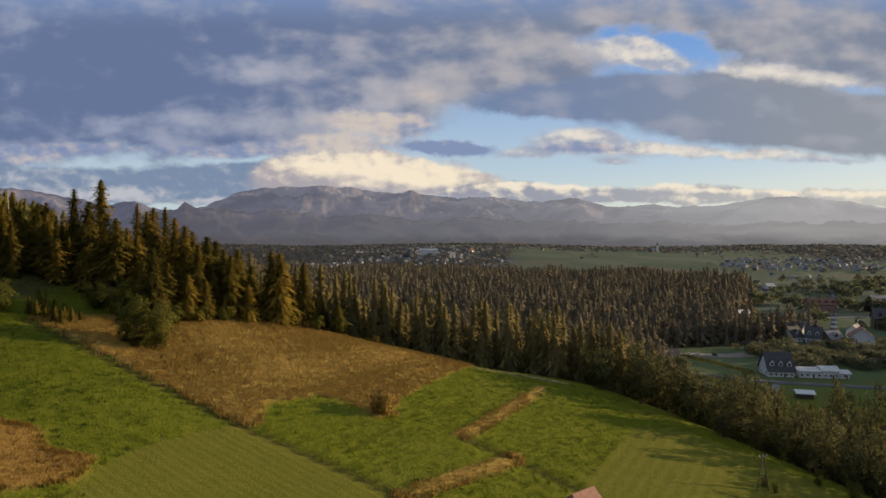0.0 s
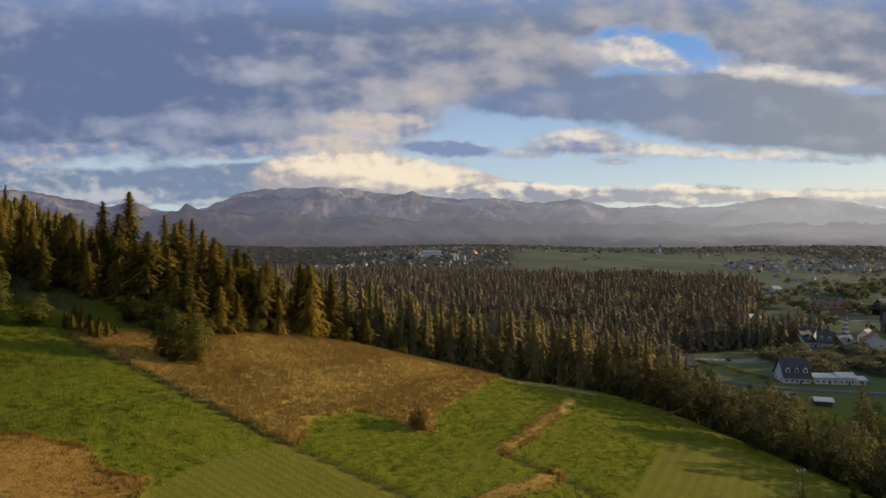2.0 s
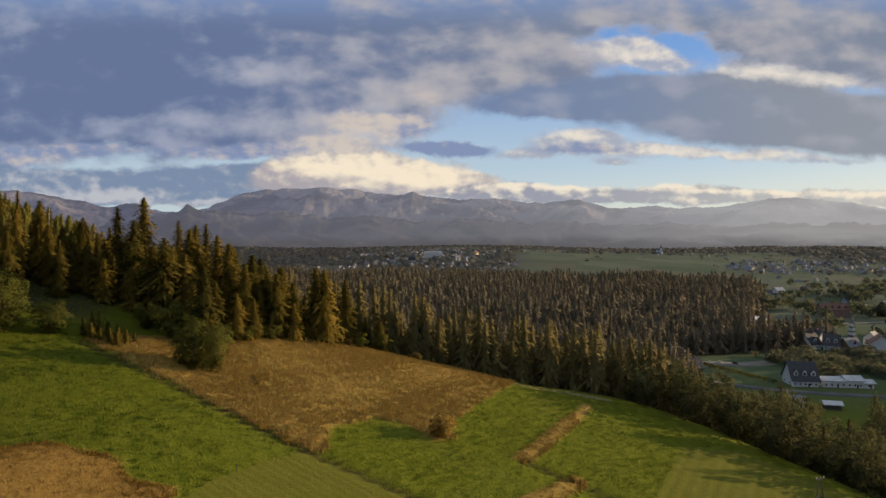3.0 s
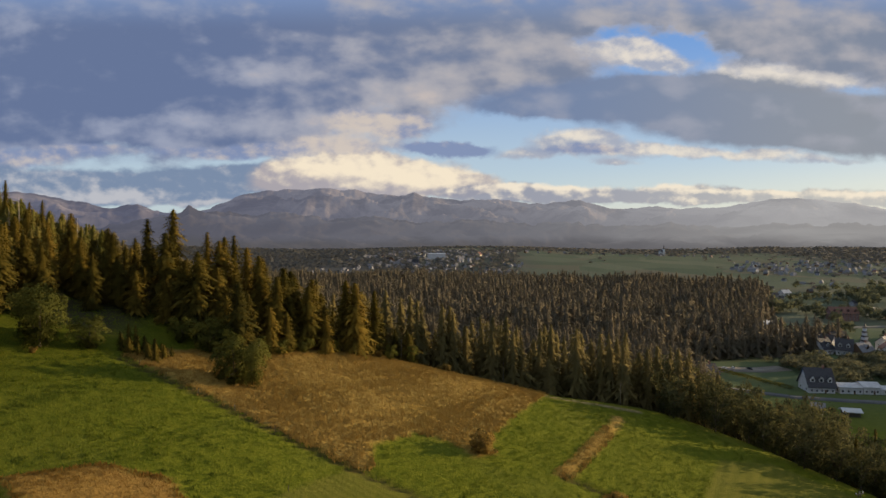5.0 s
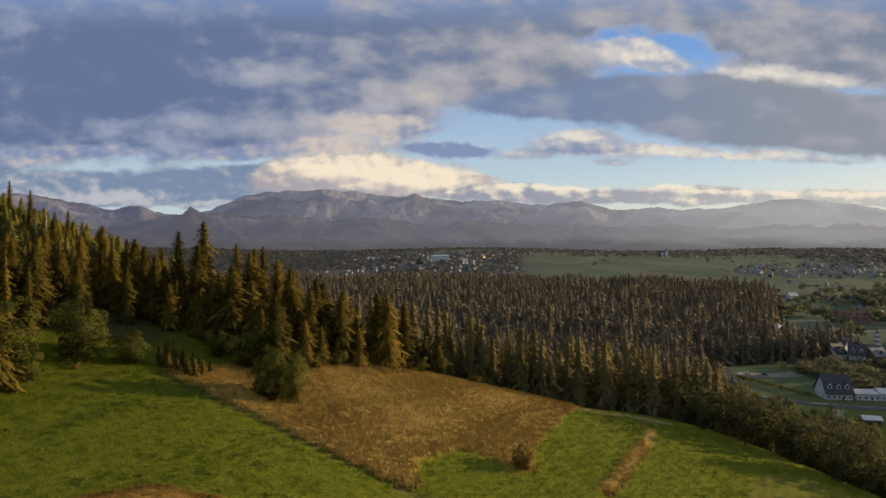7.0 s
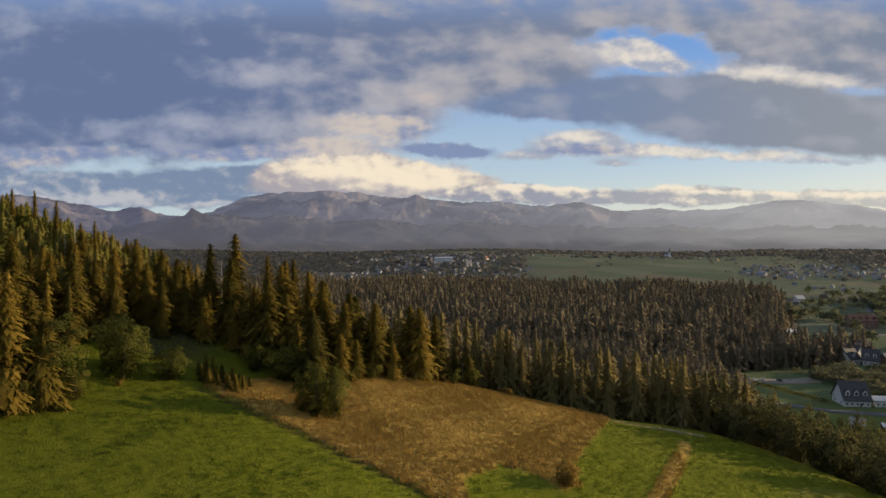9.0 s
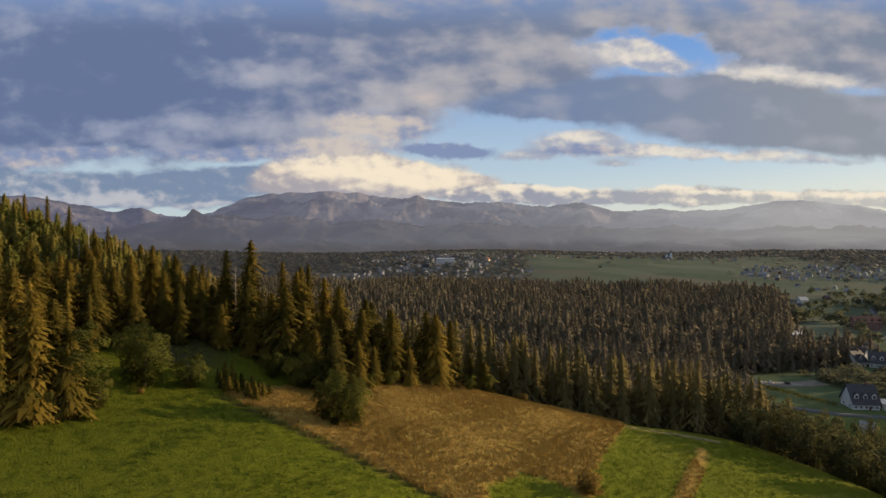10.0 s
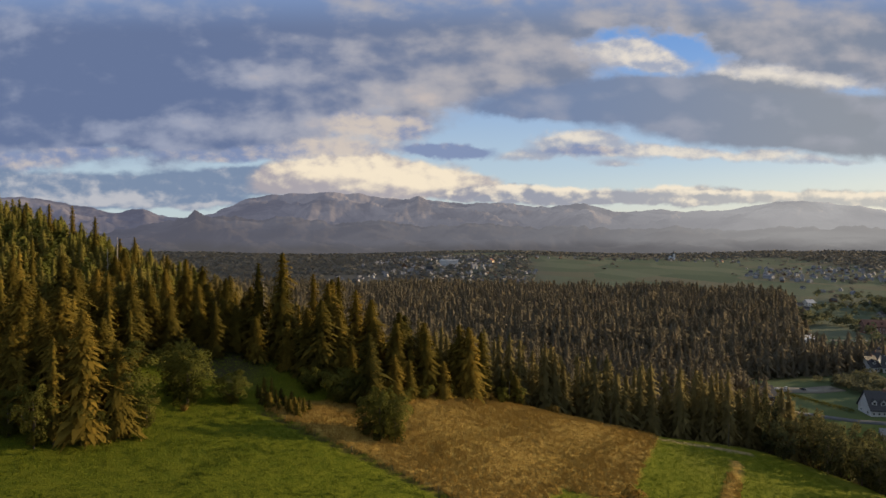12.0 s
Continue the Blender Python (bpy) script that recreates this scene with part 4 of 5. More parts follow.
for x, y in ((-31.0, 127.5), (-34.5, 126.0), (-28.0, 131.0)):
    plant(SAPLINGS[0], x, y, 0.9)
# the belt along the lower edge of the meadow
taken_low = []
for x, y in scatter(230, 38, 165, 55, 180, 3.2, taken_low, 8, lambda x, y: 2 < y - float(crest(x)) < 58 and x > 36):
    back = y - float(crest(x))
    if random.random() < 0.93:
        ob = plant(random.choice(BELT), x, y, 0.95 + 0.6 * random.random() + 0.019 * back, None, 0.15, 0.62 + 0.3 * random.random())
        tagged(ob, "dark broadleaf tree in the belt below the meadow", "tree", "trees of the lower belt")
    else:
        ob = plant(random.choice(SHADED), x, y, 0.48 + 0.2 * random.random() + 0.006 * back, None, 0.15, 0.8)
        tagged(ob, "dark spruce in the belt below the meadow", "tree", "trees of the lower belt")
for x, y, k in ((74, 101, 0.45), (79, 98, 0.5), (70, 104.5, 0.35), (57.5, 99, 0.25), (58.6, 97.6, 0.2)):
    tagged(plant(BROAD[1], x, y, k, None, 0.1, k * 0.85), "small leafy bush on the meadow's lower edge", "bush")

# rust-coloured bushes
rusty = broadleaf(61, 3.4, 3.4, 3600, 0.12, BUSH, "rust-brown bush in the meadow's corner", 0.05, "brown_bush", "bush")
rusty["category"] = "bush"
rusty.matrix_basis = pose(-6.3, 95.2, on(-6.3, 95.2) - 0.1)
for x, y, k in ((-11.5, 134.2, 0.55), (-12.8, 134.6, 0.4), (-26.5, 130.5, 0.5), (-34.0, 127.5, 0.45), (-29.5, 129.0, 0.4), (-79.0, 96.6, 0.3), (13.9, 89.8, 0.3)):
    tagged(plant(rusty, x, y, k, None, 0.1, k), "rust-brown bush on the meadow's rim", "bush", "rusty bushes")


def snag(seed, tall):
    rng = random.Random(seed)
    thing = new("dead_tree")
    bm = stem(tall, 0.016 * tall, 0.05 * rng.random())
    for k in range(26):
        z, a = tall * (0.35 + 0.62 * rng.random()), rng.random() * 6.28
        r = (1.15 - z / tall) * 1.6 * (0.4 + 0.6 * rng.random())
        tube(bm, (0, 0, z), (r * math.cos(a), r * math.sin(a), z - 0.25 * r), 0.035, 0.012, 4)
    part("trunk", bm, DEADWOOD, thing)
    return tagged(thing, "bare dead spruce trunk with broken twigs", "dead tree", "dead trees on the hillside")


for k, (x, y, tall) in enumerate(((-118.4, 149.6, 12.0), (-120.9, 149.6, 8.6), (-98.0, 140.0, 12.5), (-81.9, 150.0, 11.0), (-96.0, 118.0, 9.0))):
    dead = snag(70 + k, tall)
    dead.matrix_basis = pose(x, y, on(x, y), 0, 0, 40 * k)
for x, y, tall, wide in ((-141.9, 169.6, 13.5, 0.55), (-132.6, 164.6, 13.0, 0.6), (-119.2, 159.6, 11.0, 0.5), (-125.0, 163.0, 9.0, 0.5), (-150.0, 172.0, 12.0, 0.6), (-156.0, 170.0, 10.0, 0.6)):
    plant(SPRUCES[4], x, y, tall / 20, None, 0.15, wide)


# ---- woods and growth that nobody could count ----
def joined(name, patterns, places, material_, label, category, seed):
    """One mesh of many small trees. places: x, y, height, spread."""
    rng = np.random.default_rng(seed)
    vs, ts, ns, n = [], [], [], 0
    for x, y, tall, wide in places:
        v, t, m_ = patterns[int(rng.integers(len(patterns)))]
        a = rng.random() * 6.283
        c, s = math.cos(a), math.sin(a)
        q = np.empty_like(v)
        q[:, 0], q[:, 1], q[:, 2] = (v[:, 0] * c - v[:, 1] * s) * wide + x, (v[:, 0] * s + v[:, 1] * c) * wide + y, v[:, 2] * tall + on(x, y) - 0.2
        vs.append(q)
        ns.append(np.stack([m_[:, 0] * c - m_[:, 1] * s, m_[:, 0] * s + m_[:, 1] * c, m_[:, 2]], 1))
        ts.append(t + n)
        n += len(v)
    ob = new(name, quick_mesh(name, np.concatenate(vs), np.concatenate(ts), material_, True, np.concatenate(ns)))
    return tagged(ob, label, category, kind="stuff")


def jittered(x0, x1, y0, y1, step, seed):
    rng = np.random.default_rng(seed)
    X, Y = np.meshgrid(np.arange(x0, x1, step), np.arange(y0, y1, step))
    X, Y = X.ravel() + (rng.random(X.size) - 0.5) * step * 0.9, Y.ravel() + (rng.random(X.size) - 0.5) * step * 0.9
    return X, Y, rng.random(X.size), rng.random(X.size)


def flock(n, seed, tiers, points, wide):
    out = []
    for k in range(n):
        rr = random.Random(seed + k)
        v, t = grown(rr, tiers, points, 1.0, wide + 0.015 * k, 0.04, 1, 0.9, 0.44, 0.44)
        v2, t2 = skirts(rr, 6, 4, 1.0, wide * 0.74, 0.04, 0.48)
        out.append(fluffy(np.concatenate([v, np.array(v2)]), np.concatenate([t, np.array(t2) + len(v)]), None, 0.18))
    return out


middling, small = flock(8, 100, 11, 6, 0.25), flock(6, 110, 7, 4, 0.26)
edging = []
for k in range(4):
    rr = random.Random(150 + k)
    v, t = grown(rr, 18, 7, 1.0, 0.20 + 0.02 * k, 0.04, 2, 0.8, 0.40)
    v2, t2 = skirts(rr, 9, 5, 1.0, 0.115 + 0.01 * k, 0.04)
    edging.append(fluffy(np.concatenate([v, np.array(v2)]), np.concatenate([t, np.array(t2) + len(v)]), None, 0.4))
X, Y, R1, R2 = jittered(-140, 80, 134, 215, 3.5, 20)
deep = Y - crest(X)
ok = (inside(WOOD, X, Y) > 0.5) & (deep > 4) & (deep <= 40) & (R1 > 0.24)
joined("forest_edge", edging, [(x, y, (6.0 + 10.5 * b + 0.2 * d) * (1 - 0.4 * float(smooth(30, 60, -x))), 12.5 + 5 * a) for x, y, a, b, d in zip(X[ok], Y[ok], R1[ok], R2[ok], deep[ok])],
       LIT_RIM_NEEDLES, "sunlit spruces along the rim of the forest", "forest", 30)

X, Y, R1, R2 = jittered(-300, 215, 150, 345, 4.2, 21)
deep = Y - crest(X)
ok = (inside(WOOD, X, Y) > 1) & (deep > 40) & (X > -0.85 * Y - 40)
ok &= (R1 > 0.20) & (wobble(X, Y, 22, 3.0) > -0.85)
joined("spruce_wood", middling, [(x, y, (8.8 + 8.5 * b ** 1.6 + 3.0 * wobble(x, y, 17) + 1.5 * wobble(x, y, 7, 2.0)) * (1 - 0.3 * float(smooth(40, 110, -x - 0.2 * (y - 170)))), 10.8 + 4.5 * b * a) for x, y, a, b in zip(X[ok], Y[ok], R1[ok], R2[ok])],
       HAZY_NEEDLES, "dense brown-green spruce forest below the meadow", "forest", 31)
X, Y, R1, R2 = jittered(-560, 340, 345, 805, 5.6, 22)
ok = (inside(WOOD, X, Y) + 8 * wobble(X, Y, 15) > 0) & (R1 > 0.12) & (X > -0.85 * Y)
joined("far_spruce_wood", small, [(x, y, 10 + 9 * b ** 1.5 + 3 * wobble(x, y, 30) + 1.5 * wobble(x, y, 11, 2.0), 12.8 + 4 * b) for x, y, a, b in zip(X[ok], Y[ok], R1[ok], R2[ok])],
       HAZY_NEEDLES, "dense spruce forest stretching towards the town", "forest", 32)

# scattered trees and copses of the valley and the town
X, Y, R1, R2 = jittered(-1300, 1500, 660, 1950, 11.5, 23)
copse = wobble(X, Y, 75, 2.0) + 0.6 * wobble(X, Y, 28, 6.0)
left = smooth(60, 260, -X - 0.05 * (Y - 900)) * smooth(700, 760, Y)
far = smooth(1450, 1700, Y)
right = smooth(640, 760, X - 0.25 * (Y - 900)) * smooth(1050, 1200, Y)
meadow = (X > 80) & (X < 0.50 * Y + 20) & (Y < 1330)
want = 0.75 * left + 1.0 * far + 0.8 * right + 0.55 * (copse > 0.75) + 0.06
garden = (np.abs(X + 0.025 * Y) < 0.14 * Y) & (Y > 780) & (Y < 1540)
want = np.where(garden, 0.55, want)
want = np.where(meadow & ~garden, 0.007 + 0.5 * (copse > 1.15), want)
want = np.where((np.hypot(X + 175, (Y - 930) * 0.8) < 55), 0.03, want)
want = np.where(inside([(-5, 1560), (70, 1530), (150, 1600), (165, 1720), (60, 1790), (-10, 1700)], X, Y) > 0, 0.03, want)
ok = (R1 < want * np.where(Y > 1700, 0.45, 1.0)) & (np.abs(X) < 0.80 * Y)
specks = [fluffy(*leafy(random.Random(160 + k), [(0, 0, 0.42, 0.45, 0.42)], 6, 0.36), (0, 0, -1.0), 0.1) for k in range(4)]
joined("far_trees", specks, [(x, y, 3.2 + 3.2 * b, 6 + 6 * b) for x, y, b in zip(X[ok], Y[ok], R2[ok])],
       HAZY_DISTANT, "far copses and woods round the town", "trees", 33)
X, Y, R1, R2 = jittered(205, 560, 330, 700, 7.0, 24)
ok = (R1 < np.where(wobble(X, Y, 38, 8.0) + 0.5 * wobble(X, Y, 13, 3.0) > 0.42, 0.85, 0.05)) & (X < 0.85 * Y) & (X > 0.5 * Y + 10)
lumps = [fluffy(*leafy(random.Random(130 + k), [(0, 0, 0.5, 0.35, 0.42), (0.15, 0.1, 0.4, 0.3, 0.3), (-0.15, -0.1, 0.35, 0.3, 0.3)], 80, 0.11), (0, 0, 0.4)) for k in range(3)]
joined("valley_trees", lumps, [(x, y, 6 + 6 * b, 7 + 5 * b) for x, y, b in zip(X[ok], Y[ok], R2[ok])], LIFTED_DALE, "rows of broadleaf trees between valley houses", "trees", 34)
X, Y, R1, R2 = jittered(140, 290, 238, 345, 5.0, 25)
ok = (R1 < np.where(wobble(X, Y, 14, 1.0) > -0.7, 0.9, 0.15)) & (X > 146) & (Y < 292 + 0.1 * (X - 150)) & (Y > 243)
lumps_near = [fluffy(*leafy(random.Random(140 + k), [(0, 0, 0.5, 0.35, 0.42), (0.15, 0.1, 0.4, 0.3, 0.3), (-0.15, -0.1, 0.35, 0.3, 0.3)], 260, 0.06), (0, 0, 0.4)) for k in range(3)]
joined("garden_trees", lumps_near, [(x, y, 3.6 + 3.6 * b, 6 + 4 * b) for x, y, b in zip(X[ok], Y[ok], R2[ok])], LIFTED_DALE, "leafy trees behind the white guesthouse", "trees", 35)
# young growth on the upper hillside
X, Y, R1, R2 = jittered(-240, -84, 118, 205, 3.5, 26)
ok = (Y < crest(X) + 4) & (X < -96 - 0.3 * (Y - 120) * 0.5) & (R1 < 0.30) & (Y > 128)
shoots = [fluffy(*leafy(random.Random(170 + k), [(0, 0, 0.55, 0.28, 0.42), (0.16, 0.1, 0.4, 0.28, 0.34), (-0.15, -0.12, 0.35, 0.3, 0.3)], 125, 0.076), (0, 0, 0.3), 0.4) for k in range(4)]
X2, Y2, R3, R4 = jittered(-240, -84, 118, 205, 2.9, 27)
ok2 = (Y2 < crest(X2) + 4) & (X2 < -94 - 0.15 * (Y2 - 120)) & (R3 < 0.72) & (Y2 > 122)
joined("young_spruces", edging, [(x, y, 4.0 + 4.5 * b, 8.5 + 3.5 * b) for x, y, b in zip(X2[ok2], Y2[ok2], R4[ok2])], YOUNG, "crowded young olive-gold spruces on the hillside", "young trees", 37)
joined("young_trees", shoots,
       [(x, y, 2.5 + 4.5 * b, 3.5 + 2.5 * b) for x, y, b in zip(X[ok], Y[ok], R2[ok])], YOUNG, "yellow-green young trees on a cleared hillside", "young trees", 36)


# ---- grass ----
def tufts(name, places, tall, spread, blades, material_, label, seed):
    rng = np.random.default_rng(seed)
    x, y = places[:, 0], places[:, 1]
    n = len(x)
    z = height(x, y) + 0.1
    vs = np.empty((n, blades, 3, 3), np.float32)
    for b in range(blades):
        a, r = rng.random(n) * 6.283, spread * np.sqrt(rng.random(n))
        h, w = tall * (0.55 + 0.8 * rng.random(n)), tall * (0.22 + 0.2 * rng.random(n))
        cx, cy, f = x + r * np.cos(a), y + r * np.sin(a), rng.random(n) * 3.14
        dx, dy = np.cos(f) * w, np.sin(f) * w
        vs[:, b, 0] = np.stack([cx - dx, cy - dy, z - 0.15], 1)
        vs[:, b, 1] = np.stack([cx + dx, cy + dy, z - 0.15], 1)
        vs[:, b, 2] = np.stack([cx + (rng.random(n) - 0.5) * tall, cy + (rng.random(n) - 0.5) * tall, z + h], 1)
    vs = vs.reshape(-1, 3, 3)
    face = np.cross(vs[:, 1] - vs[:, 0], vs[:, 2] - vs[:, 0])
    back = face[:, 1] > 0.3 * face[:, 2]
    vs[back] = vs[back][:, ::-1]
    up = np.array([0.1, -0.25, 1.0]) + 0.25 * np.sign(face) * np.abs(face) / (np.linalg.norm(face, axis=1)[:, None] + 1e-9)
    up[:, 2] = 1.0
    up = np.repeat(up / np.linalg.norm(up, axis=1)[:, None], 3, axis=0)
    ob = new(name, quick_mesh(name, vs.reshape(-1, 3), np.arange(n * blades * 3).reshape(-1, 3), material_, True, up))
    return tagged(ob, label, "grass", kind="stuff")


rng = np.random.default_rng(77)
P = np.stack([-72 + 92 * rng.random(60000), 74 + 64 * rng.random(60000)], 1)
rag = 0.9 * wobble(P[:, 0], P[:, 1], 1.3, 2.0)
thin = wobble(P[:, 0], P[:, 1], 4.5, 9.0) > -1.0
ok = ((inside(BRUSH, P[:, 0], P[:, 1]) + rag > 0) & thin) | (to_line(STRIP, P[:, 0], P[:, 1]) < 1.3) | (to_line(STRIP_LOW, P[:, 0], P[:, 1]) < 1.5)
tufts("dry_grass", P[ok][:17000], 0.36, 0.5, 5, STRAW, "tall dry rust-brown grass and weeds", 81)
P = np.stack([-64 + 30 * rng.random(6000), 58 + 17 * rng.random(6000)], 1)
ok = inside(BRACKEN, P[:, 0], P[:, 1]) > -0.2
tufts("bracken", P[ok], 0.36, 0.45, 7, RUST, "rust-brown bracken patch in the meadow", 82)
P = np.stack([-100 + 165 * rng.random(90000), 48 + 86 * rng.random(90000)], 1)
ok = (inside(BRUSH, P[:, 0], P[:, 1]) < 0) & (inside(MOWN, P[:, 0], P[:, 1]) < 0) & (inside(MOWN_LOW, P[:, 0], P[:, 1]) < 0) & (inside(BRACKEN, P[:, 0], P[:, 1]) < 0)
ok &= (P[:, 1] < crest(P[:, 0])) & (wobble(P[:, 0], P[:, 1], 0.7, 3.0) + 1.6 * rng.random(len(P)) > 0.8)
W = np.stack([-77 + 14 * rng.random(5000), 75 + 15 * rng.random(5000)], 1)
patchy = to_line([(-71.5, 77.0), (-70.5, 80.0), (-69.5, 84.0), (-68.3, 87.8)], W[:, 0], W[:, 1]) + 0.8 * wobble(W[:, 0], W[:, 1], 1.1, 2.0)
tufts("weeds", W[patchy < 2.0 * rng.random(len(W))][::4], 0.18, 0.5, 4, WEED, "dark patch of rank weeds in the meadow", 84)
C = np.stack([-84 + 62 * rng.random(230), 58 + 44 * rng.random(230)], 1)
C = C[(inside(BRUSH, C[:, 0], C[:, 1]) < -0.5) & (inside(MOWN, C[:, 0], C[:, 1]) < -0.5) & (inside(BRACKEN, C[:, 0], C[:, 1]) < -0.5)]
C = np.repeat(C, 7, axis=0)
C = C + np.stack([0.75 * rng.standard_normal(len(C)), 0.35 * rng.standard_normal(len(C))], 1) * (0.4 + np.repeat(rng.random(len(C) // 7), 7))[:, None]
tufts("weed_clumps", C, 0.15, 0.3, 4, WEED, "scattered dark clumps of weeds in the meadow", 85)
tufts("meadow_grass", P[ok][:21000], 0.17, 0.4, 4, BLADES, "uneven lush green meadow grass", 83)


# ---- buildings ----
def gable(w, d, h, rise, over=0.6, thick=0.25):
    """A pitched roof with eaves, ridge along x."""
    bm = bmesh.new()
    x, y = w / 2 + over, d / 2 + over
    drop = rise * over / (d / 2)
    for s in (-1, 1):
        pts = [(-x, s * y, h - drop), (x, s * y, h - drop), (x, 0, h + rise), (-x, 0, h + rise)]
        lo = [bm.verts.new(p) for p in pts]
        up = [bm.verts.new((p[0], p[1], p[2] + thick)) for p in pts]
        bm.faces.new(up if s < 0 else up[::-1])
        bm.faces.new(lo[::-1] if s < 0 else lo)
        for k in range(4):
            bm.faces.new((lo[k], lo[(k + 1) % 4], up[(k + 1) % 4], up[k]))
    return bm


def walls(w, d, h, rise):
    bm = bmesh.new()
    x, y = w / 2, d / 2
    base = [bm.verts.new(p) for p in ((-x, -y, -0.5), (x, -y, -0.5), (x, y, -0.5), (-x, y, -0.5))]
    top = [bm.verts.new(p) for p in ((-x, -y, h), (x, -y, h), (x, y, h), (-x, y, h))]
    peak = [bm.verts.new((-x, 0, h + rise)), bm.verts.new((x, 0, h + rise))]
    bm.faces.new((base[0], base[1], top[1], top[0]))
    bm.faces.new((base[2], base[3], top[3], top[2]))
    bm.faces.new((base[1], base[2], top[2], peak[1], top[1]))
    bm.faces.new((base[3], base[0], top[0], peak[0], top[3]))
    return bm


def house(w, d, h, rise, wall_, roof_, label, windows=0, dormers=0, chimney=True, name="house"):
    thing = new(name)
    part("wall", walls(w, d, h, rise), wall_, thing)
    roof = part("roof", gable(w, d, h, rise), roof_, thing)
    if chimney:
        part("chimney", boxed((w * 0.2, w * 0.2 + 0.7, -0.35, 0.35, h + rise * 0.6, h + rise + 1.1)), BRICK_RED, thing)
    floor_, half, tall_ = 2.7 / UNIT, 0.6 / UNIT, 1.4 / UNIT
    floors = max(1, int(h / floor_))
    for f in range(floors if windows else 0):
        for k in range(windows):
            x = -w / 2 + w * (k + 0.5) / windows
            z = 0.6 + f * floor_
            win = part("window", boxed((x - half, x + half, -d / 2 - 0.06, -d / 2 + 0.03, z, z + tall_)), FRAME, thing)
            part("pane", boxed((x - 0.8 * half, x + 0.8 * half, -d / 2 - 0.09, -d / 2 - 0.05, z + 0.08, z + tall_ - 0.08)), GLASS, win)
    if windows:
        for s in (-1, 1):
            for f in range(floors):
                z = 0.6 + f * floor_
                for y in (-d * 0.25, d * 0.25):
                    win = part("window", boxed((s * w / 2 - 0.06, s * w / 2 + 0.06, y - half, y + half, z, z + tall_)), FRAME, thing)
                    part("pane", boxed((s * w / 2 - 0.09, s * w / 2 + 0.09, y - 0.8 * half, y + 0.8 * half, z + 0.08, z + tall_ - 0.08)), GLASS, win)
        part("door", boxed((w * 0.1, w * 0.1 + 1.0 / UNIT, -d / 2 - 0.07, -d / 2 + 0.03, 0, 2.1 / UNIT)), TIMBER, thing)
    for k in range(dormers):
        x = -w / 2 + w * (k + 0.5) / dormers
        z, y0 = h + rise * 0.28, -d / 2 * 0.72 - 0.5
        bm = boxed((x - 0.8, x + 0.8, y0, -d * 0.12, z - 0.6, z + 1.0))
        p = [bm.verts.new(v) for v in ((x - 0.8, y0, z + 1.0), (x + 0.8, y0, z + 1.0), (x, y0, z + 1.9))]
        bm.faces.new(p)
        dormer = part("dormer", bm, wall_, thing)
        cap = bmesh.new()
        for s in (-1, 1):
            v = [cap.verts.new(c) for c in ((x + s * 1.15, y0 - 0.25, z + 0.7), (x, y0 - 0.25, z + 2.0), (x, -d * 0.06, z + 2.0), (x + s * 1.15, -d * 0.06, z + 0.7))]
            cap.faces.new(v)
        part("dormer_roof", cap, roof_, dormer)
        part("pane", boxed((x - 0.45, x + 0.45, y0 - 0.05, y0 + 0.02, z - 0.2, z + 0.8)), GLASS, dormer)
    return tagged(thing, label, "house", "houses of the valley")


def stand(thing, x, y, turn=0.0, up=0.0):
    thing.matrix_basis = pose(x, y, on(x, y) + up, 0, 0, turn)
    return thing


stand(house(9.5, 9.5, 2.9, 6.0, PLASTER, SLATE, "white guesthouse with a steep dark roof", 5, 3, True, "guesthouse"), 136.5, 237, -8)
stand(house(8.5, 6.5, 2.6, 0.9, PLASTER, SHEET, "low white annex with a pale roof", 4, 0, False, "annex"), 147, 234.6, -6)
stand(house(6.0, 6.0, 2.9, 1.2, PLASTER, SHEET, "low white annex with a pale roof", 3, 0, False, "annex"), 154.4, 233.6, -6)
stand(house(3.6, 5.0, 2.0, 0.8, PLASTER, SHEET, "small white annex with a pale roof", 1, 0, False, "annex"), 159.4, 232.6, -6)
stand(house(8.5, 7, 3.6, 3.4, TIMBER, SLATE, "dark brown timber house by the forest", 3), 99, 253, 12)
stand(house(8.5, 9, 3.4, 5.2, PLASTER, SLATE, "steep dark-roofed villa with white gables", 3, 2), 193, 320, -60)
stand(house(9, 8, 3.6, 5.6, PLASTER, SLATE, "steep dark-roofed villa with white gables", 3, 2), 202, 324, 12)
stand(house(8, 8, 3.6, 5.0, PLASTER, SLATE, "dark-roofed villa with white gables", 3, 2), 208, 332, 70)
stand(house(7, 7, 3.0, 4.6, PLASTER, SLATE, "dark-roofed villa with white gables", 3, 1), 187, 313, 20)
stand(house(7, 8, 3.0, 4.8, PLASTER, SLATE, "dark-roofed villa with white gables", 3, 2), 196.5, 310, -35)
stand(house(8, 7, 3.0, 3.6, TIMBER, ROOF_GREY, "brown timber house beside the tower", 3, 1), 203, 306, 15)
stand(house(8, 10, 4.6, 4.4, PLASTER, TILE_RED, "white house with a sunlit gable", 3), 215, 301, 62)
stand(house(18, 9, 5.6, 3.8, BRICK_RED, TILE_RED, "large red apartment house with gables", 8, 4, True, "apartment_house"), 278, 434, -10)
stand(house(9, 8, 4.6, 4.2, PLASTER, SHEET, "white house among forest trees", 3, 1), 190, 371, 25)
stand(house(8, 7, 3.6, 3.4, CREAM, TILE_RED, "cream house with a red roof", 3), 178, 388, 10)
stand(house(18, 11, 6.6, 5.4, TIMBER, SLATE, "large brown timber lodge", 6, 3, True, "lodge"), 268, 352, -25)
stand(house(16, 10, 6.4, 5.0, TIMBER, ROOF_GREY, "brown timber lodge with a grey roof", 5, 3, True, "lodge"), 322, 436, 12)
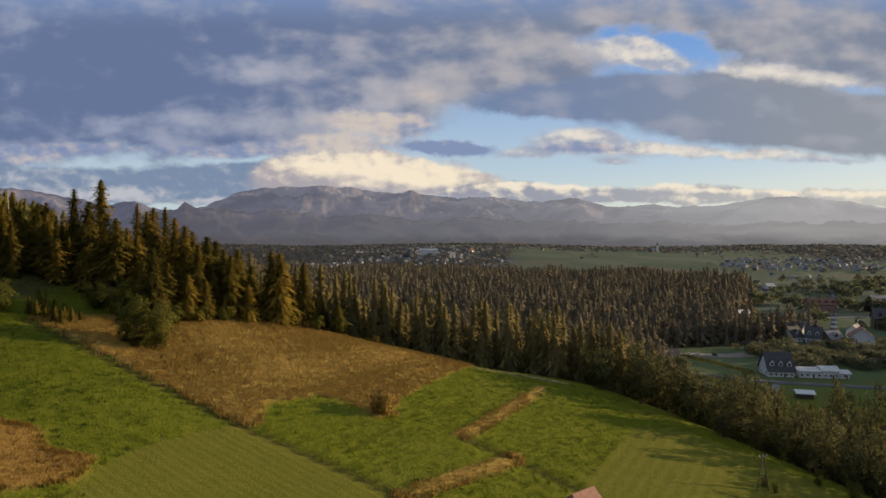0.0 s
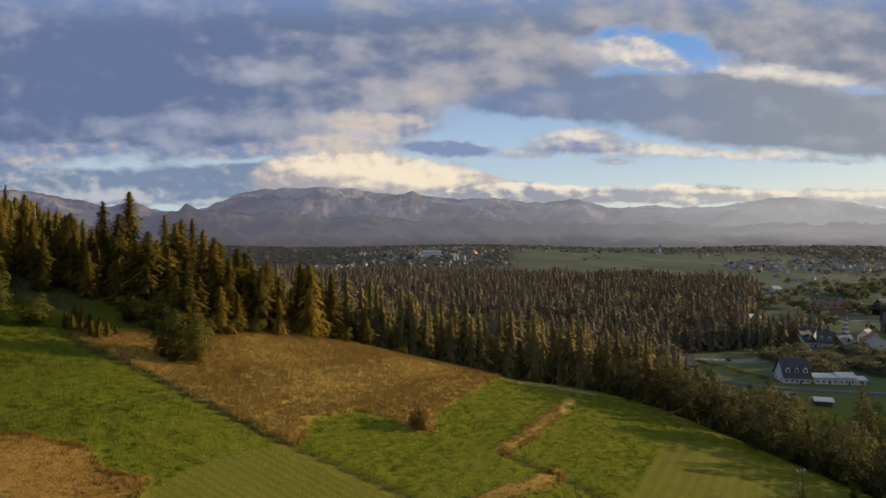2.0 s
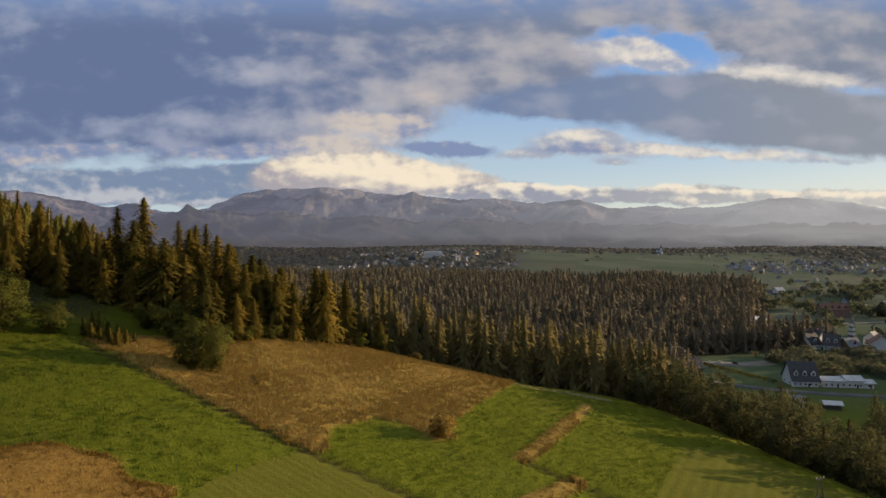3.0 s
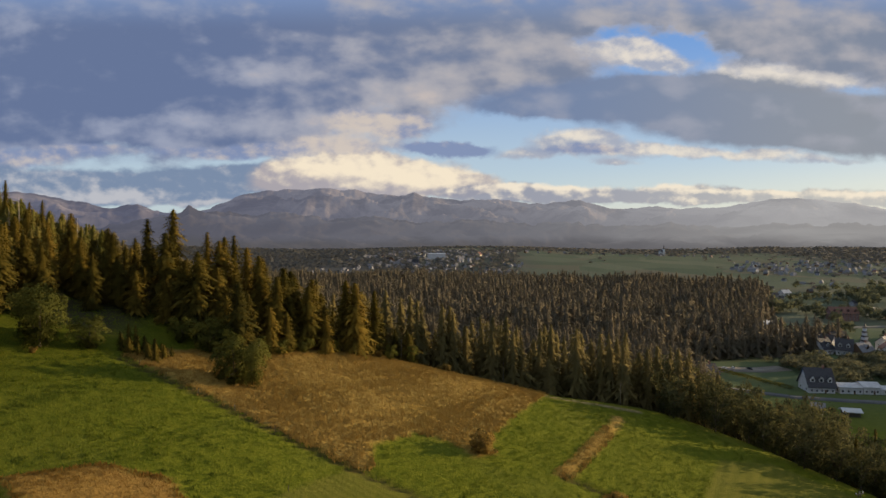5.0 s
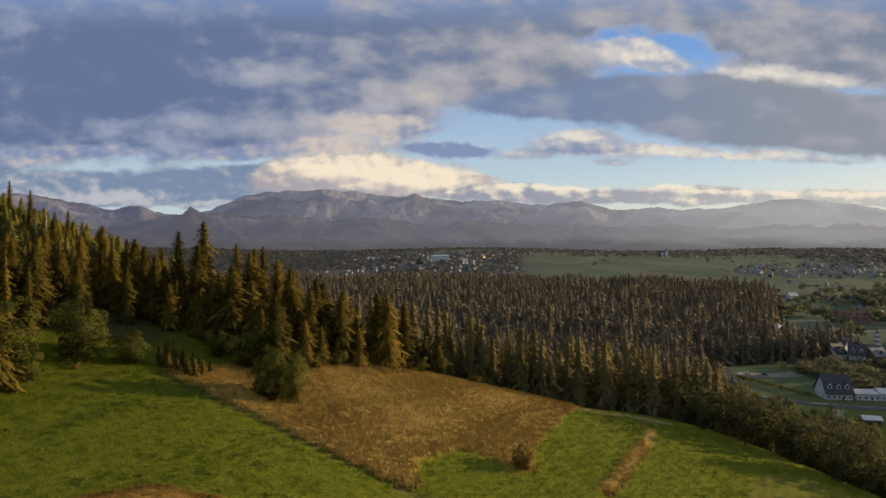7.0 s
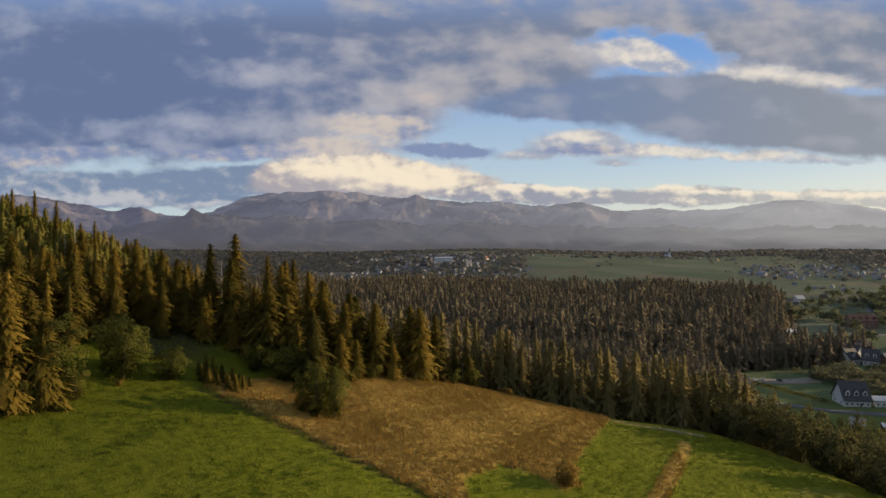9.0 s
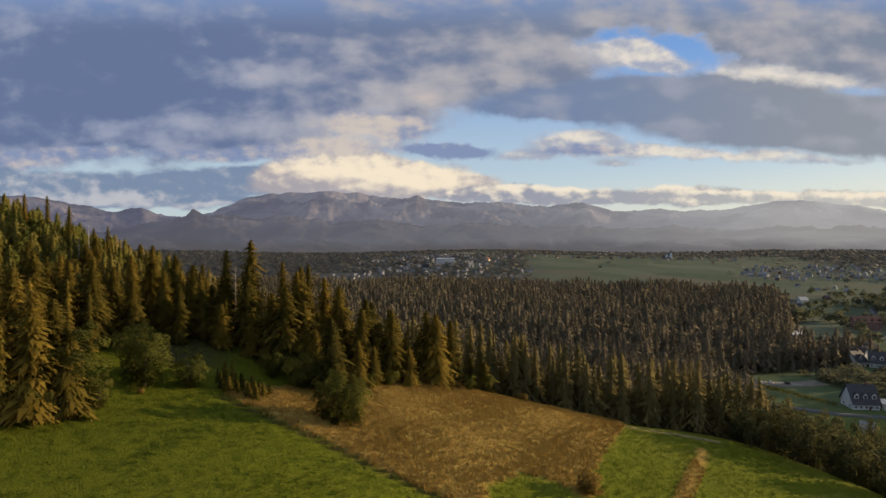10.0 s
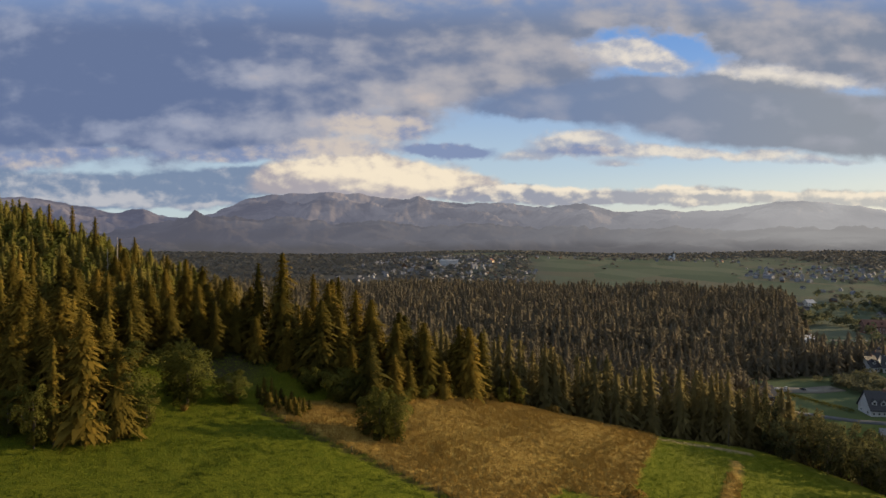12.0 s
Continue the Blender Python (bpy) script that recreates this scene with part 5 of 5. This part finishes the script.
stand(house(9, 7, 3.6, 2.8, PLASTER, SHEET, "white cottage with a pale roof", 3), 332, 602, 15)
stand(house(7, 3.0, 1.8, 0.6, POST, ROOF_GREY, "low shed with a pale sheet roof", 0, 0, False, "shed"), 94, 214, -18)
stand(house(3.6, 3.6, 2.1, 1.6, CREAM, ROOF_GREY, "small white cabin with a grey roof", 1, 0, False, "cabin"), 117.5, 206, -30)
stand(house(5, 3.0, 1.9, 0.7, POST, SHEET, "low shed with a pale sheet roof", 0, 0, False, "shed"), 127, 203, -14)
stand(house(8, 6, 4.2, 3.0, PLASTER, ROOF_GREY, "small house at the valley's side", 3), 226, 322, 40)
stand(house(3.2, 3.6, 1.7, 1.5, CREAM, HUT_TILES, "small hut with an orange-red tiled roof", 1, 0, False, "hut"), 22.4, 79.0, 35)

# the tower with stacked roofs
tower = new("tower")
for k in range(4):
    r, z = 1.35 - 0.25 * k, 4.6 + 2.3 * k
    part("storey", boxed((-r, r, -r, r, z - (4.9 if k == 0 else 0), z + 1.7)), PLASTER, tower)
    cap = bmesh.new()
    ring = [cap.verts.new((sx * (r + 0.45), sy * (r + 0.45), z + 1.5)) for sx, sy in ((-1, -1), (1, -1), (1, 1), (-1, 1))]
    top_ = [cap.verts.new((sx * (r - 0.25), sy * (r - 0.25), z + 2.2)) for sx, sy in ((-1, -1), (1, -1), (1, 1), (-1, 1))]
    for i in range(4):
        cap.faces.new((ring[i], ring[(i + 1) % 4], top_[(i + 1) % 4], top_[i]))
    cap.faces.new(ring[::-1])
    cap.faces.new(top_)
    part("tier_roof", cap, SLATE, tower)
part("spire", tubed(((0, 0, 13.9), (0, 0, 16.2), 0.5, 0.03, 8)), SLATE, tower)
stand(tagged(tower, "cream tower with stacked dark roofs", "tower"), 209, 313, 10)

# the town and the scattered farms
PATTERN_HOUSES = [house(11, 9, 4.8, 4.2, SHADED_TOWN_WALL, SLATE, "white house with a dark roof in the town", 0), house(10, 8, 4.4, 3.8, SHADED_TOWN_WALL, ROOF_GREY, "white house with a grey roof in the town", 0),
                  house(10, 9, 4.6, 4.4, CREAM, TILE_RED, "cream house with a red roof in the town", 0), house(12, 9, 4.6, 4.4, TIMBER, SLATE, "brown timber house in the town", 0),
                  house(14, 8, 4.2, 2.6, SHADED_TOWN_WALL, ROOF_GREY, "long white house with a grey roof", 0)]
for k, h_ in enumerate(PATTERN_HOUSES):
    h_["group"] = "houses of the town"
    stand(h_, (-60, 20, 60, -110, 470)[k], (1040, 1090, 1210, 1130, 930)[k], 30 * k)
spots, used = [], [(-60, 1040), (20, 1090), (60, 1210), (-110, 1130), (470, 930)]
spots += scatter(125, -225, 150, 800, 1480, 14, used, 51, lambda x, y: abs(x + 0.025 * y) < 0.135 * y * (0.55 + 0.45 * math.sin(x * 0.07 + y * 0.013)))
spots += scatter(34, 110, 640, 1340, 1460, 16, used, 52, lambda x, y: x < 0.47 * y)
spots += scatter(70, 400, 800, 860, 1180, 14, used, 53, lambda x, y: 0.47 * y < x < 0.76 * y)
spots += scatter(16, 250, 480, 480, 800, 25, used, 54, lambda x, y: 0.5 * y < x < 0.74 * y)
spots += scatter(9, -215, -135, 890, 965, 14, used, 55, lambda x, y: True)
random.seed(9)
for x, y in spots:
    k = random.choices(range(5), (5, 5, 1, 3, 4))[0]
    h_ = copy_thing(PATTERN_HOUSES[k], pose(x, y, on(x, y), 0, 0, random.random() * 180))
    s = 0.34 + 0.22 * random.random()
    h_.scale = (s, s, s)
# the smallest roofs between them
small_spots = scatter(170, -225, 170, 800, 1500, 8.0, used, 56, lambda x, y: abs(x + 0.025 * y) < 0.15 * y * (0.6 + 0.4 * math.sin(x * 0.05 - y * 0.017))) + scatter(60, 400, 800, 860, 1180, 10, used, 57, lambda x, y: 0.47 * y < x < 0.76 * y)
bm = bmesh.new()
for x, y in small_spots:
    m_ = pose(x, y, on(x, y) - 0.3, 0, 0, random.random() * 180)
    w, d, h, r = 2.0 + 1.2 * random.random(), 1.8 + random.random(), 2.4 + random.random(), 1.8 + 0.8 * random.random()
    lo = [bm.verts.new(m_ @ Vector(p)) for p in ((-w, -d, 0), (w, -d, 0), (w, d, 0), (-w, d, 0))]
    up = [bm.verts.new(m_ @ Vector(p)) for p in ((-w, -d, h), (w, -d, h), (w, d, h), (-w, d, h))]
    peak = [bm.verts.new(m_ @ Vector((-w, 0, h + r))), bm.verts.new(m_ @ Vector((w, 0, h + r)))]
    for f in ((lo[0], lo[1], up[1], up[0]), (lo[2], lo[3], up[3], up[2]), (lo[1], lo[2], up[2], peak[1], up[1]), (lo[3], lo[0], up[0], peak[0], up[3])):
        bm.faces.new(f)
    for f in ((up[0], up[1], peak[1], peak[0]), (up[2], up[3], peak[0], peak[1])):
        bm.faces.new(f).material_index = 1
me = bpy.data.meshes.new("far_houses")
bm.to_mesh(me)
bm.free()
me.materials.append(SHADED_TOWN_WALL)
me.materials.append(ROOF_GREY)
tagged(new("far_houses", me), "small pale houses and barns crowded round the town", "houses", kind="stuff")
stand(house(34, 14, 9.5, 1.2, PLASTER, SHEET, "long white hall in the middle of the town", 0, 0, False, "hall"), -25, 1168, 6)
steeple = new("church")
part("nave", walls(9, 20, 8, 5), PLASTER, steeple)
part("roof", gable(9, 20, 8, 5), SLATE, steeple)
part("steeple", boxed((-2, 2, -14, -10, -0.5, 15)), PLASTER, steeple)
part("spire", tubed(((0, -12, 15), (0, -12, 25), 2.6, 0.1, 8)), SLATE, steeple)
stand(tagged(steeple, "small white church with a pointed spire", "church"), 520, 1455, 0)


# ---- roads, poles and small things ----
def ribbon(name, line_, wide, material_, label, category, lift=0.07):
    pts = []
    for (ax, ay), (bx, by) in zip(line_, line_[1:]):
        n = max(2, int(math.hypot(bx - ax, by - ay) / 3))
        pts += [(ax + (bx - ax) * k / n, ay + (by - ay) * k / n) for k in range(n)]
    pts.append(line_[-1])
    vs = []
    for k, (x, y) in enumerate(pts):
        x0, y0 = pts[max(0, k - 1)]
        x1, y1 = pts[min(len(pts) - 1, k + 1)]
        L = math.hypot(x1 - x0, y1 - y0)
        ox, oy = -(y1 - y0) / L * wide / 2, (x1 - x0) / L * wide / 2
        for s in (-1, 1):
            vs.append((x + s * ox, y + s * oy, on(x, y) + lift + 0.25))
        for s in (1, -1):
            vs.append((x + s * ox, y + s * oy, on(x, y) - 0.8))
    fs = []
    for k in range(len(pts) - 1):
        for a, b in ((0, 1), (1, 2), (3, 0)):
            fs.append((4 * k + b, 4 * k + a, 4 * k + 4 + a, 4 * k + 4 + b))
    return tagged(new(name, quick_mesh(name, vs, fs, material_)), label, category, kind="structure")


ribbon("road", [(60, 262), (95, 243), (108, 235), (121, 226.5), (140, 221), (163, 216), (230, 204)], 4.2, ASPHALT, "grey country road through the valley", "road")
ribbon("pavement_yard", [(104, 270), (118, 274), (132, 272), (146, 276)], 9.0, GRAVEL, "gravel yard beside the road", "yard", 0.03)
ribbon("farm_track", [(196, 408), (230, 402), (262, 398), (320, 408)], 5.0, GRAVEL, "pale farm track across the valley", "track", 0.03)
hedge_v, hedge_q = leafy(random.Random(91), [(113 + 0.45 * k, 270 - 1.0 * k, 0.6, 1.1, 1.0) for k in range(33)], 1800, 0.25)
hedge_v[:, 2] += 2.6
tagged(new("hedge", quick_mesh("hedge", hedge_v, hedge_q, LEAVES)), "dark clipped hedge across the valley lawn", "hedge")

def parked_car(paint, label):
    """A small car of body, cabin with its panes, and four wheels."""
    thing = new("parked_car")
    bm = bmesh.new()
    rows_ = ((-1.42, 0.32, 0.52), (-1.36, 0.2, 0.62), (-0.7, 0.18, 0.66), (0.75, 0.18, 0.62), (1.38, 0.2, 0.54), (1.44, 0.3, 0.46))
    rings = [[bm.verts.new((x, y, z)) for y, z in ((-0.56, lo), (-0.58, (lo + hi) / 2), (-0.52, hi), (0.52, hi), (0.58, (lo + hi) / 2), (0.56, lo))] for x, lo, hi in rows_]
    for a, b in zip(rings, rings[1:]):
        for k in range(6):
            bm.faces.new((a[k], a[(k + 1) % 6], b[(k + 1) % 6], b[k]))
    bm.faces.new(rings[0][::-1])
    bm.faces.new(rings[-1])
    part("body", bm, paint, thing)
    bm = bmesh.new()
    lo = [bm.verts.new(p) for p in ((-1.2, -0.5, 0.62), (0.7, -0.5, 0.62), (0.7, 0.5, 0.62), (-1.2, 0.5, 0.62))]
    up = [bm.verts.new(p) for p in ((-0.9, -0.42, 0.98), (0.15, -0.42, 0.98), (0.15, 0.42, 0.98), (-0.9, 0.42, 0.98))]
    for k in range(4):
        bm.faces.new((lo[k], lo[(k + 1) % 4], up[(k + 1) % 4], up[k]))
    part("windows", bm, GLASS, thing)
    part("roof", boxed((-0.92, 0.17, -0.43, 0.43, 0.97, 1.01)), paint, thing)
    for x in (-0.9, 0.88):
        for y in (-0.54, 0.54):
            part("wheel", tubed(((x, y - 0.07, 0.21), (x, y + 0.07, 0.21), 0.21, 0.21, 12)), SLATE, thing)
    return tagged(thing, label, "car", "cars parked in the yard")


pale_car = stand(parked_car(CAR_PAINT, "pale car parked in the gravel yard"), 117.0, 273.5, 20, 0.3)
copy_thing(pale_car, pose(121.5, 274.6, on(121.5, 274.6) + 0.3, 0, 0, 75))
stand(parked_car(SLATE, "dark car parked in the gravel yard"), 128.0, 272.6, 100, 0.3)

pylon = new("power_pole")
for s in (-1, 1):
    part("leg", tubed(((s * 1.3, 0, -0.3), (s * 0.12, 0, 6.0), 0.11, 0.08, 8)), POST, pylon)
part("brace", tubed(((-0.85, 0, 2.6), (0.85, 0, 2.6), 0.07, 0.07, 6)), POST, pylon)
part("crossarm", boxed((-0.9, 0.9, -0.08, 0.08, 5.5, 5.66)), POST, pylon)
for x in (-0.8, 0, 0.8):
    part("insulator", tubed(((x, 0, 5.66), (x, 0, 5.92), 0.07, 0.05, 6)), FRAME, pylon)
stand(tagged(pylon, "two-legged wooden power pole on the lower meadow", "power pole"), 56.4, 97.6, 20)
pole = new("utility_pole")
part("shaft", tubed(((0, 0, -0.3), (0, 0, 5.2), 0.07, 0.055, 8)), POST, pole)
part("crossarm", boxed((-0.5, 0.5, -0.04, 0.04, 4.8, 4.9)), POST, pole)
stand(tagged(pole, "wooden utility pole before the forest", "utility pole", "poles along the crest"), -21.8, 134.5, 80)
copy_thing(pole, pose(1.3, 134.8, on(1.3, 134.8), 0, 0, 85))
copy_thing(pole, pose(27.5, 133.5, on(27.5, 133.5), 0, 0, 95))
post = new("fence_post")
part("stake", tubed(((0, 0, -0.2), (0, 0, 0.9), 0.04, 0.035, 6)), POST, post)
stand(tagged(post, "short weathered fence post along the field edge", "fence post", "fence posts"), -63.5, 100.2)
for x, y in ((-58, 97.8), (-51.5, 95.0), (-44.7, 92.1), (-37.5, 88.8), (-32.0, 75.0)):
    copy_thing(post, pose(x, y, on(x, y), 4, 0, 10 * x))

# from plan units to metres
for ob in list(scene.objects):
    if ob.parent is None and ob.type in ("MESH", "EMPTY"):
        ob.matrix_basis = Matrix.Scale(UNIT, 4) @ ob.matrix_basis
